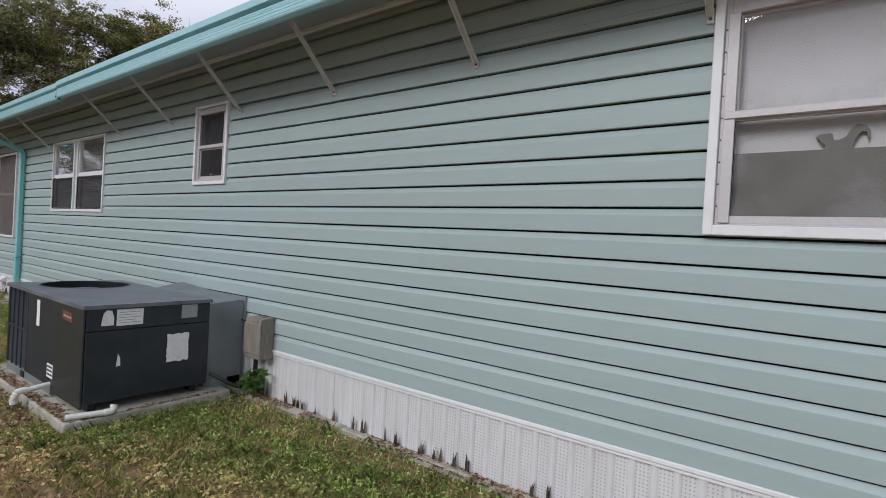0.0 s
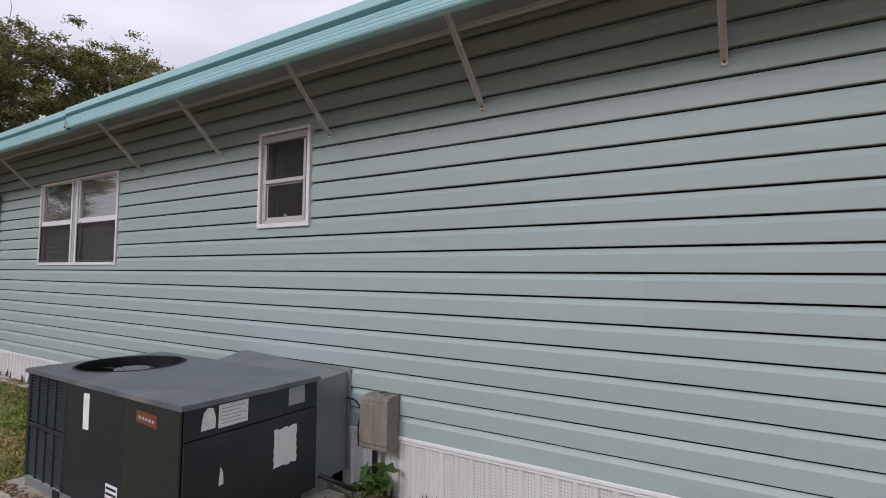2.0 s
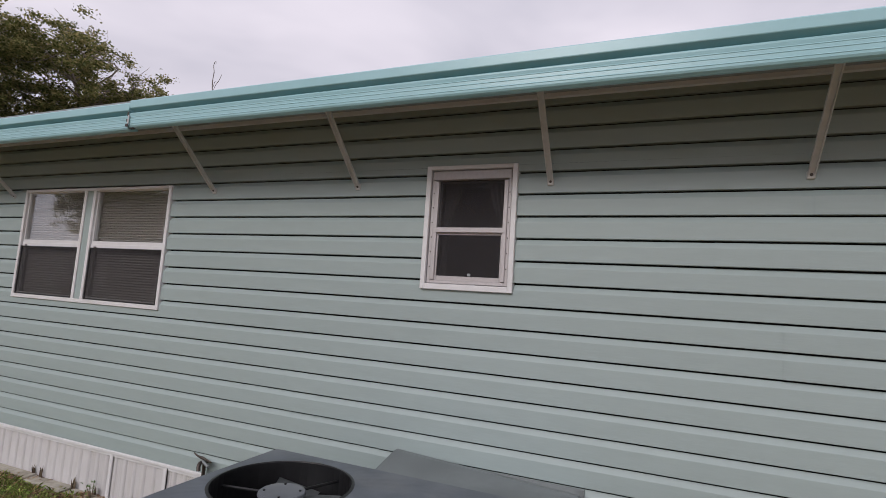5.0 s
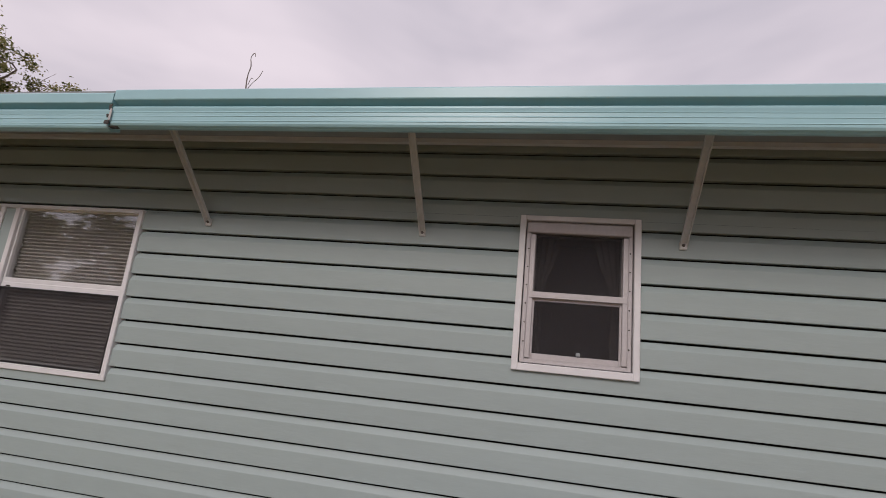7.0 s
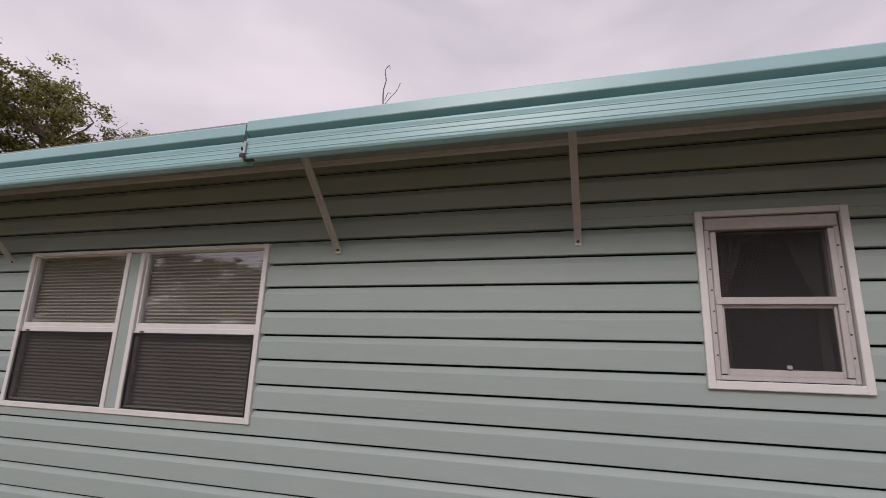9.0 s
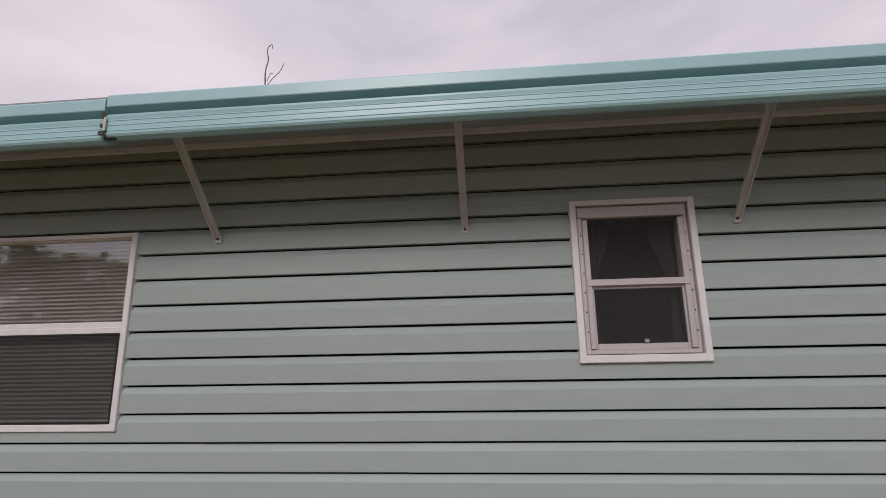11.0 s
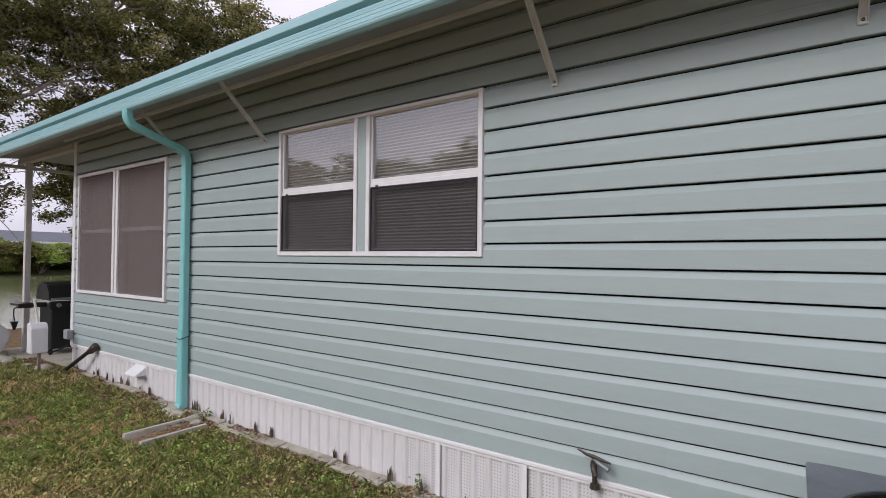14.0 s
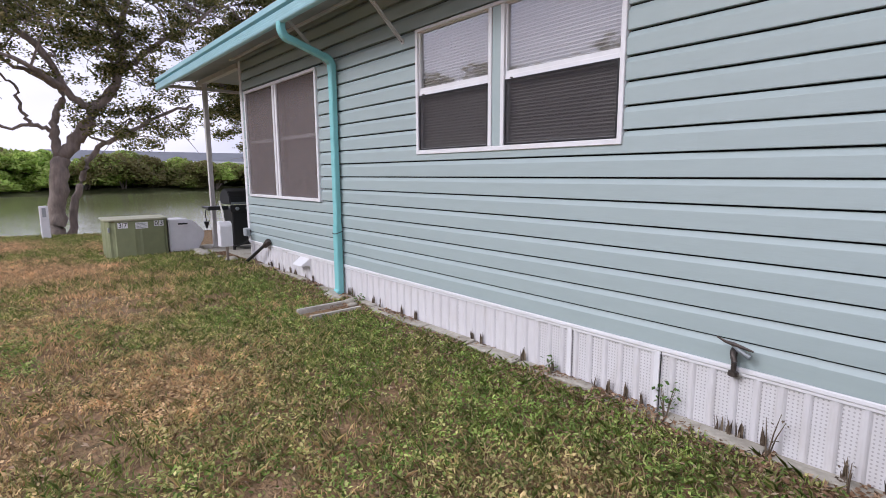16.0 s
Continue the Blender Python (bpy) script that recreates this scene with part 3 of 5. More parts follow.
    for r0, r1 in zip(rings, rings[1:]):
        for k in range(8):
            bm.faces.new((r0[k], r0[(k + 1) % 8], r1[(k + 1) % 8], r1[k]))
    bm.faces.new(rings[0][::-1])
    bm.faces.new(rings[-1])
    return bm


DX = -9.97
part("upper_elbow", flat_pipe(smooth_path([(DX, 1.945, 2.69), (DX, 1.948, 2.62), (DX, 1.985, 2.565), (DX, 2.05, 2.545)], 4), 0.078, 0.062, 0), M_DOWN, ds)
part("offset_pipe", flat_pipe([(DX, 2.045, 2.547), (DX, 2.35, 2.452)], 0.072, 0.056, 0), M_DOWN, ds)
part("lower_elbow", flat_pipe(smooth_path([(DX, 2.34, 2.455), (DX, 2.405, 2.43), (DX, 2.438, 2.385), (DX, 2.443, 2.31)], 4), 0.078, 0.062, 0), M_DOWN, ds)
part("pipe", flat_pipe([(DX, 2.443, 2.33), (DX, 2.443, 0.80)], 0.074, 0.058, 0), M_DOWN, ds)
part("pipe", flat_pipe([(DX, 2.440, 0.82), (DX, 2.440, 0.10)], 0.084, 0.066, 0), M_DOWN, ds)
part("strap", tube(bmesh.new(), [(DX - 0.075, 2.47, 0.745), (DX - 0.045, 2.405, 0.735), (DX, 2.402, 0.73), (DX + 0.043, 2.405, 0.735), (DX + 0.075, 2.46, 0.76)], 0.004, 5), M_BLACK, ds, "dark wire tie round the downspout")
part("elbow_tip", flat_pipe([(DX, 2.43, 0.135), (DX, 2.40, 0.09)], 0.09, 0.07, 0), M_DOWN, ds)

# ---- packaged air conditioner ----
M_ACOLIVE = material("dusty_olive_black_enamel", (0.021, 0.025, 0.024), 0.45, grain=0.2, grain_scale=10, stain=0.4, stain_scale=4, stain_colour=(0.044, 0.044, 0.036), bump=0.15, bump_scale=25, bump_dist=0.002)
AX0, AX1, AY0, AY1, AZ0, AZ1 = -5.39, -3.70, 1.295, 2.146, 0.135, 0.795
ac = thing("air_conditioner", ((AX0 + AX1) / 2, (AY0 + AY1) / 2, 0.07), "dark charcoal packaged air conditioner on a concrete slab", "air conditioner")
LX = -4.86   # from the far end to here the long side is a louvred coil grille
bm = bmesh.new()
box(bm, AX0 + 0.01, AX1 - 0.008, AY0 + 0.03, AY1 - 0.005, AZ0, 0.55)
part("core", bm, M_BLACK, ac)
part("front_panel", boxm(AX1 - 0.012, AX1, AY0 + 0.012, AY1, AZ0, 0.615, 0.003), M_AC, ac)
part("front_header", boxm(AX1 - 0.012, AX1 - 0.004, AY0 + 0.012, AY1, 0.618, 0.77, 0.003), M_AC, ac)
part("side_panel", boxm(LX, -4.215, AY0 + 0.002, AY0 + 0.012, AZ0, 0.77, 0.003), M_AC, ac)
part("corner_panel", boxm(-4.21, AX1 - 0.012, AY0 - 0.003, AY0 + 0.012, AZ0 - 0.03, 0.77, 0.004), M_ACOLIVE, ac, "dark olive corner access panel")
part("far_panel", boxm(AX0, AX0 + 0.012, AY0 + 0.012, AY1, AZ0, 0.77, 0.003), M_AC, ac)
part("back_panel", boxm(AX0 + 0.012, AX1 - 0.012, AY1 - 0.01, AY1, AZ0, 0.77, 0.003), M_AC, ac)
for xa in (AX0 + 0.003, LX - 0.03):
    part("corner_rail", boxm(xa, xa + 0.03, AY0, AY0 + 0.015, AZ0, 0.77, 0.003), M_AC, ac)
part("grille_rail", boxm(AX0 + 0.033, LX - 0.03, AY0 + 0.001, AY0 + 0.012, 0.44, 0.465, 0.002), M_AC, ac)
gw = (LX - 0.03 - AX0 - 0.033)
for c in range(4):
    xa = AX0 + 0.033 + gw * c / 4
    part("grille_bar", boxm(xa - 0.006, xa + 0.006, AY0 + 0.001, AY0 + 0.012, AZ0, 0.77, 0.002), M_AC, ac)
slat = mesh_of("slat", prism(bmesh.new(), [(0, 0), (0.012, 0.009), (0.013, 0.011), (0.001, 0.0025)], "x", AX0 + 0.035, LX - 0.032), M_AC)
zz = AZ0 + 0.02
while zz < 0.755:
    if not 0.43 < zz < 0.467:
        s = new("slat", slat)
        s.parent = ac
        s.location = Vector((0, AY0 + 0.004, zz)) - ORIGIN[ac.name]
    zz += 0.019
# top with a round fan opening
FX, FY, FR = -5.02, 1.740, 0.320
bm = bmesh.new()
N = 48
outer, outer2, rim = [], [], []
ox0, ox1, oy0, oy1 = AX0 - 0.014, AX1 + 0.014, AY0 - 0.014, AY1 + 0.012


def rect_point(ang):
    c, s = math.cos(ang), math.sin(ang)
    ts = []
    if abs(c) > 1e-6:
        ts.append(((ox1 if c > 0 else ox0) - FX) / c)
    if abs(s) > 1e-6:
        ts.append(((oy1 if s > 0 else oy0) - FY) / s)
    t = min(ts)
    return FX + c * t, FY + s * t


angs = [2 * math.pi * i / N for i in range(N)] + [math.atan2(cy - FY, cx - FX) % (2 * math.pi) for cx in (ox0, ox1) for cy in (oy0, oy1)]
angs.sort()
for a in angs:
    px, py = rect_point(a)
    for lst, (vx, vy), vz in ((outer, (px, py), AZ1), (rim, (FX + FR * math.cos(a), FY + FR * math.sin(a)), AZ1 + 0.004), (outer2, (px, py), AZ1 - 0.026)):
        lst.append(bm.verts.new((vx, vy, vz)))
K = len(angs)
for i in range(K):
    j = (i + 1) % K
    bm.faces.new((outer[i], outer[j], rim[j], rim[i]))
    bm.faces.new((outer2[i], outer2[j], outer[j], outer[i]))
bmesh.ops.bevel(bm, geom=[e for e in bm.edges if all(v in outer for v in e.verts)], offset=0.006, segments=2, affect="EDGES")
ring_bm = bmesh.new()
ring_rows = []
for rr, zz in ((FR + 0.012, AZ1 + 0.005), (FR - 0.002, AZ1 + 0.008), (FR - 0.004, AZ1 + 0.002), (FR - 0.002, AZ1 - 0.17)):
    ring_rows.append([ring_bm.verts.new((FX + rr * math.cos(2 * math.pi * k / N), FY + rr * math.sin(2 * math.pi * k / N), zz)) for k in range(N)])
for r0, r1 in zip(ring_rows, ring_rows[1:]):
    for k in range(N):
        ring_bm.faces.new((r0[k], r0[(k + 1) % N], r1[(k + 1) % N], r1[k]))
part("fan_ring", ring_bm, M_BLACK, ac, "black plastic fan ring")
part("top_panel", bm, M_ACTOP, ac, "dusty charcoal top panel, sky sheen in its colour, with round fan opening")
bm = bmesh.new()
bmesh.ops.create_cone(bm, segments=32, radius1=FR + 0.002, radius2=FR + 0.002, depth=0.01, cap_ends=True, matrix=pose(FX, FY, AZ1 - 0.17))
part("fan_well", bm, M_BLACK, ac)
bm = bmesh.new()
bmesh.ops.create_cone(bm, segments=24, radius1=0.075, radius2=0.080, depth=0.09, cap_ends=True, matrix=pose(FX, FY, AZ1 - 0.09))
fan = part("fan_motor", bm, M_GALV, ac, "grey round fan motor")
bm = bmesh.new()
bmesh.ops.create_cone(bm, segments=28, radius1=0.112, radius2=0.105, depth=0.014, cap_ends=True, matrix=pose(FX, FY, AZ1 - 0.035))
bmesh.ops.bevel(bm, geom=[e for e in bm.edges if e.calc_face_angle(0) > 0.9], offset=0.003, segments=1, affect="EDGES")
part("motor_cap", bm, M_ACTOP, fan, "dark round motor cap, sky sheen in its colour")
for k in range(4):
    bm = bmesh.new()
    bmesh.ops.create_cone(bm, segments=6, radius1=0.006, radius2=0.006, depth=0.006, cap_ends=True, matrix=pose(FX + 0.082 * math.cos(k * 1.571 + 0.5), FY + 0.082 * math.sin(k * 1.571 + 0.5), AZ1 - 0.026))
    part("bolt", bm, M_BLACK, fan)
for k in range(4):
    a = k * math.pi / 2 + 0.35
    bm = bmesh.new()
    rows = []
    for r, w, tilt in ((0.06, 0.05, 0.03), (0.14, 0.085, 0.035), (0.29, 0.11, 0.03)):
        rows.append([bm.verts.new((FX + r * math.cos(a) - s * w * math.sin(a), FY + r * math.sin(a) + s * w * math.cos(a), AZ1 - 0.10 + s * tilt)) for s in (-1, 0, 1)])
    for r0, r1 in zip(rows, rows[1:]):
        for q in range(2):
            bm.faces.new((r0[q], r0[q + 1], r1[q + 1], r1[q]))
    bmesh.ops.solidify(bm, geom=bm.faces[:], thickness=0.003)
    part("fan_blade", bm, M_GALV, ac, "dull metal fan blade")
for k in range(3):
    a = k * 2.094 + 1.2
    part("motor_arm", tube(bmesh.new(), [(FX + 0.06 * math.cos(a), FY + 0.06 * math.sin(a), AZ1 - 0.045), (FX + FR * math.cos(a), FY + FR * math.sin(a), AZ1 - 0.05)], 0.007, 6), M_BLACK, ac)


def sticker(name, poly, axis, at, mat, label, thick=0.0015):
    return part(name, prism(bmesh.new(), poly, axis, at, at + thick), mat, ac, label)


def ragged(y0, y1, z0, z1, n, amp, seed):
    r = random.Random(seed)
    p = [(y0 + (y1 - y0) * i / n, z0 + r.uniform(-amp, amp)) for i in range(n + 1)]
    p += [(y1 + r.uniform(-amp, amp), z0 + (z1 - z0) * i / n) for i in range(1, n)]
    p += [(y1 - (y1 - y0) * i / n, z1 + r.uniform(-amp, amp)) for i in range(n + 1)]
    p += [(y0 + r.uniform(-amp, amp), z1 - (z1 - z0) * i / n) for i in range(1, n)]
    return p


xf = AX1 - 0.0035
st = sticker("data_label", [(1.485, 0.645), (1.655, 0.645), (1.655, 0.758), (1.485, 0.758)], "x", xf, M_PAPER, "white printed data label")
for i in range(5):
    part("print_line", boxm(AX1 - 0.002, AX1 - 0.0013, 1.50, 1.64 - 0.03 * (i % 2), 0.735 - 0.018 * i, 0.739 - 0.018 * i), M_GREYLAB, st)
sticker("torn_label", [(1.392, 0.652), (1.468, 0.652), (1.470, 0.70), (1.455, 0.752), (1.425, 0.757), (1.405, 0.735), (1.398, 0.70)], "x", xf, M_PAPER, "torn white sticker remnant")
sticker("rating_plate", [(1.925, 0.662), (2.045, 0.662), (2.045, 0.762), (1.925, 0.762)], "x", xf, M_GREYLAB, "grey metal rating plate")
sticker("peeled_label", ragged(1.825, 1.985, 0.345, 0.55, 9, 0.006, 3), "x", AX1 + 0.0005, M_PAPER, "weathered peeling white label with ragged edges")
sticker("scratch_patch", [(1.494, 0.365), (1.520, 0.368), (1.517, 0.42), (1.503, 0.455), (1.497, 0.41)], "x", AX1 + 0.0005, M_PAPER, "white scraped patch")
ys = AY0 - 0.0005
sticker("strip_label", [(-4.648, 0.535), (-4.582, 0.538), (-4.584, 0.735), (-4.650, 0.732)], "y", ys + 0.0005, M_PAPER, "tall narrow white label")
bd = sticker("badge", [(-4.085, 0.665), (-3.90, 0.655), (-3.90, 0.715), (-4.085, 0.725)], "y", AY0 - 0.005, M_RUSTLAB, "faded orange name badge")
st = sticker("warning_label", [(-4.37, 0.20), (-4.25, 0.20), (-4.25, 0.30), (-4.37, 0.30)], "y", ys + 0.0005, M_PAPER, "small striped warning label")
for xa in range(5):
    part("print_bar", boxm(-4.062 + 0.03 * xa, -4.042 + 0.03 * xa, AY0 - 0.0062, AY0 - 0.0050, 0.684 - 0.0016 * xa, 0.699 - 0.0016 * xa), M_GREYLAB, bd)
for i in range(3):
    part("print_line", boxm(-4.36, -4.26, AY0 - 0.002, AY0 - 0.0005, 0.218 + 0.028 * i, 0.230 + 0.028 * i), M_AC, st)
for zz in (0.72, 0.585):
    part("screw", boxm(AX1 - 0.004, AX1 + 0.003, AY1 - 0.03, AY1 - 0.016, zz, zz + 0.014, 0.003), M_BLACK, ac)
part("base_rail", boxm(AX0 + 0.01, -4.3, AY0 + 0.006, AY0 + 0.05, 0.075, AZ0, 0.004), M_GALV, ac, "grey steel base rail")
part("base_rail", boxm(AX0 + 0.01, AX1 - 0.1, AY1 - 0.06, AY1 - 0.02, 0.075, AZ0, 0.004), M_GALV, ac)
for xa in (-5.35, -4.55, -3.86):
    for ya in (AY0 + 0.06, AY1 - 0.10):
        part("foot_block", boxm(xa, xa + 0.10, ya, ya + 0.05, 0.068, AZ0, 0.006), M_BLACK, ac)
part("fork_slot", boxm(-4.98, -4.90, AY0 + 0.0, AY0 + 0.01, 0.08, 0.128), M_BLACK, ac)

# duct hood between the unit and the house
dh = thing("duct_hood", (-4.3, 2.32, 0.1), "grey sheet metal duct hood between air conditioner and house wall", "duct")
bm = bmesh.new()
a = [bm.verts.new(p) for p in ((-3.755, AY1 + 0.003, 0.13), (-3.755, 2.478, 0.13), (-3.755, 2.478, 0.762), (-3.755, 2.44, 0.766), (-3.755, AY1 + 0.003, 0.745))]
b = [bm.verts.new(p) for p in ((-4.80, AY1 + 0.003, 0.13), (-4.80, 2.478, 0.13), (-4.80, 2.478, 0.822), (-4.80, 2.44, 0.822), (-4.80, AY1 + 0.003, 0.762))]
for i in range(5):
    j = (i + 1) % 5
    bm.faces.new((a[i], a[j], b[j], b[i]))
bm.faces.new(a[::-1])
bm.faces.new(b)
bmesh.ops.bevel(bm, geom=bm.edges[:], offset=0.006, segments=2, affect="EDGES")
part("hood", bm, M_GALV, dh)
part("wall_flange", boxm(-4.82, -3.735, 2.474, 2.484, 0.135, 0.79, 0.002), M_GALV, dh)
bm = bmesh.new()
bmesh.ops.create_cone(bm, segments=20, radius1=0.10, radius2=0.11, depth=0.14, cap_ends=True, matrix=pose(-3.84, 2.28, 0.07))
part("duct_leg", bm, M_GALV, dh)
# disconnect box with cable
db = thing("disconnect_box", (-3.43, 2.42, 0.33), "weathered brown-grey electrical disconnect box on the siding", "electrical box")
M_OLDBOX = material("weathered_box_metal", (0.25, 0.225, 0.195), 0.75, metal=0.1, grain=0.2, grain_scale=20, stain=0.85, stain_scale=5, stain_colour=(0.15, 0.10, 0.055), bump=0.3, bump_scale=40, stretch=(3, 3, 0.6))
bm = prism(bmesh.new(), [(2.49, 0.34), (2.367, 0.34), (2.365, 0.345), (2.365, 0.648), (2.372, 0.658), (2.49, 0.667)], "x", -3.545, -3.335)
bmesh.ops.bevel(bm, geom=bm.edges[:], offset=0.005, segments=2, affect="EDGES")
part("case", bm, M_OLDBOX, db)
part("lid", boxm(-3.55, -3.33, 2.356, 2.364, 0.375, 0.62, 0.004), M_OLDBOX, db)
part("hub", tube(bmesh.new(), [(-3.43, 2.44, 0.655), (-3.43, 2.44, 0.675)], 0.036, 14), M_OLDBOX, db)
part("knockout", tube(bmesh.new(), [(-3.43, 2.44, 0.670), (-3.43, 2.44, 0.678)], 0.027, 14), M_BLACK, db, "dark round knockout")
part("conduit", tube(bmesh.new(), [(-3.48, 2.43, 0.345), (-3.48, 2.43, 0.22), (-3.48, 2.44, 0.05)], 0.018, 8), M_BLACK, db)
cb = single("power_cable", tube(bmesh.new(), smooth_path([(-3.70, 2.17, 0.20), (-3.62, 2.22, 0.165), (-3.55, 2.32, 0.10), (-3.49, 2.42, 0.10)]), 0.014, 8), M_BLACK, (-3.6, 2.3, 0.1), "black flexible power cable from unit to wall", "cable")
wr = single("control_wire", tube(bmesh.new(), smooth_path([(-3.76, 2.46, 0.60), (-3.68, 2.47, 0.585), (-3.64, 2.475, 0.52), (-3.66, 2.475, 0.42), (-3.64, 2.46, 0.3)]), 0.005, 6), M_BLACK, (-3.7, 2.47, 0.5), "thin dark control wire beside the duct", "wire")
# slab and drain pipe
slab = bmesh.new()
box(slab, -5.55, -3.60, 1.175, 2.30, -0.05, 0.07, 0.012, 2)
single("concrete_slab", slab, M_CONC, (-4.57, 1.74, 0), "stained concrete slab under the air conditioner", "slab")
dp = thing("drain_pipe", (-4.05, 1.2, 0.07), "white plastic condensate drain pipe with elbow on the slab", "pipe")
part("pipe", tube(bmesh.new(), [(-4.30, 1.30, 0.155), (-4.30, 1.14, 0.135)], 0.019, 10), M_PVC, dp)
part("elbow", tube(bmesh.new(), smooth_path([(-4.30, 1.165, 0.138), (-4.30, 1.115, 0.133), (-4.315, 1.10, 0.09), (-4.315, 1.10, 0.05)], 3), 0.024, 10), M_PVC, dp)
dp2 = thing("drain_pipe", (-3.7, 1.2, 0.07), "loose white plastic pipe lying on the slab edge", "pipe")
part("pipe", tube(bmesh.new(), [(-3.66, 1.20, 0.092), (-3.60, 1.42, 0.094)], 0.019, 10), M_PVC, dp2)
part("elbow", tube(bmesh.new(), smooth_path([(-3.605, 1.40, 0.094), (-3.60, 1.445, 0.098), (-3.605, 1.46, 0.135)], 3), 0.023, 10), M_PVC, dp2)

# ---- skirting ----
M_SKIRT = material("white_ribbed_skirting", (0.66, 0.65, 0.655), 0.5, grain=0.04, grain_scale=20, stain=0.35, stain_scale=6, stain_colour=(0.50, 0.46, 0.41), bump=0.08, vary=0.03, stretch=(2.5, 1, 0.6))


def skirt_mesh(w, n, zlo):
    """A skirting panel with raised ribs, 0 to w along x."""
    bm = bmesh.new()
    prof = []
    for i in range(n):
        a = w * i / n
        p = w / n
        prof += [(a, 0.0), (a + p * 0.58, 0.0), (a + p * 0.66, -0.007), (a + p * 0.74, -0.011), (a + p * 0.86, -0.011), (a + p * 0.93, -0.007), (a + p * 1.0 - 0.0003, 0.0)]
    for (xa, ya), (xb, yb) in zip(prof, prof[1:]):
        v = [bm.verts.new(q) for q in ((xa, ya, zlo), (xb, yb, zlo), (xb, yb, Z_SKIRT - 0.012), (xa, ya, Z_SKIRT - 0.012))]
        bm.faces.new(v)
    bmesh.ops.remove_doubles(bm, verts=bm.verts, dist=0.0002)
    bmesh.ops.solidify(bm, geom=bm.faces[:], thickness=0.002)
    return bm


def vented(m):
    """Small punched vent holes in the flat bands between the ribs."""
    nt = m.node_tree
    b = nt.nodes["Principled BSDF"]
    col = b.inputs["Base Color"].links[0].from_socket
    geo = nt.nodes.new("ShaderNodeNewGeometry")
    sep = nt.nodes.new("ShaderNodeSeparateXYZ")
    nt.links.new(geo.outputs["Position"], sep.inputs[0])

    def math_node(op, a, c):
        n = nt.nodes.new("ShaderNodeMath")
        n.operation = op
        for i, v in enumerate((a, c)):
            if isinstance(v, (int, float)):
                n.inputs[i].default_value = v
            elif v is not None:
                nt.links.new(v, n.inputs[i])
        return n.outputs[0]
    u = math_node("SINE", math_node("MULTIPLY", math_node("ADD", sep.outputs["X"], sep.outputs["Z"]), 175.0), None)
    v = math_node("SINE", math_node("MULTIPLY", math_node("SUBTRACT", sep.outputs["X"], sep.outputs["Z"]), 175.0), None)
    hole = math_node("GREATER_THAN", math_node("MULTIPLY", u, v), 0.55)
    flat = math_node("GREATER_THAN", sep.outputs["Y"], 2.4972)
    mx = nt.nodes.new("ShaderNodeMixRGB")
    nt.links.new(math_node("MULTIPLY", math_node("MULTIPLY", hole, flat), 0.5), mx.inputs[0])
    nt.links.new(col, mx.inputs[1])
    mx.inputs[2].default_value = (0.22, 0.21, 0.20, 1)
    nt.links.new(mx.outputs[0], b.inputs["Base Color"])
    return m


M_VENT = vented(material("vented_ribbed_skirting", (0.66, 0.65, 0.655), 0.5, grain=0.04, grain_scale=20, stain=0.35, stain_scale=6, stain_colour=(0.50, 0.46, 0.41), bump=0.08, vary=0.03, stretch=(2.5, 1, 0.6)))
skirt = thing("skirting", (-5, 2.5, 0.0), "white ribbed vinyl skirting panels under the siding", "skirting", kind="structure")
sk_plain = mesh_of("skirt_panel", skirt_mesh(0.40, 4, -0.06), M_SKIRT)
sk_vent = mesh_of("skirt_panel", skirt_mesh(0.40, 4, -0.06), M_VENT)
x = X_FAR + 0.01
while x < X_NEAR - 0.4:
    if not (-4.85 < x < -3.95):
        o = new("skirt_panel", sk_vent if x > -7.6 else sk_plain)
        o.parent = skirt
        o.location = Vector((x, 2.500, 0)) - ORIGIN[skirt.name]
    x += 0.40
part("top_rail", box(boxm(X_FAR, X_NEAR, 2.478, 2.502, 0.388, 0.412, 0.004), X_FAR, X_NEAR, 2.486, 2.503, 0.372, 0.388), M_WHITE, skirt, "white top rail of the skirting")
part("panel_gap", boxm(-6.590, -6.587, 2.484, 2.490, 0.0, 0.386), M_BLACK, skirt)
for xs in (-7.17, -6.61):
    part("seam_strip", boxm(xs - 0.016, xs + 0.016, 2.482, 2.492, 0.0, 0.388, 0.003), M_WHITE, skirt, "white vertical seam strip")
# broken concrete footing strip
r = random.Random(4)
x = X_FAR - 0.05
foot = thing("footing", (-5, 2.43, 0), "cracked concrete footing strip along the skirting", "footing", kind="structure")
while x < X_NEAR:
    w = r.uniform(0.35, 0.8)
    z = ground_z(x, 2.4)
    bm = boxm(x, x + w - 0.012, 2.395 + r.uniform(-0.035, 0.025), 2.492, z - 0.1, z + 0.026 + r.uniform(-0.016, 0.014), 0.012, 2)
    for v in bm.verts:
        v.co += Vector((r.uniform(-1, 1), r.uniform(-1, 1), r.uniform(-1, 1))) * 0.005
    part("footing_block", bm, M_CONC, foot)
    x += w

# ---- lap siding: double-lap panels with staggered joints ----
def lap_profile(zb, za, zt):
    """Profile of one lap that starts at zb, clipped to za..zt."""
    # each lap stops short, so the black backing draws the shadow line above it
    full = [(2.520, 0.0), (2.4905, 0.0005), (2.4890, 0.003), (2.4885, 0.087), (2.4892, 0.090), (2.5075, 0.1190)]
    pts = [(y, zb + h) for y, h in full]
    out = []
    for i, (y, z) in enumerate(pts):
        if za - 1e-6 <= z <= zt + 1e-6:
            out.append((y, z))
        if i + 1 < len(pts):
            y2, z2 = pts[i + 1]
            for c in (za, zt):
                if z < c < z2 and z2 - z > 1e-4:
                    out.append((y + (y2 - y) * (c - z) / (z2 - z), c))
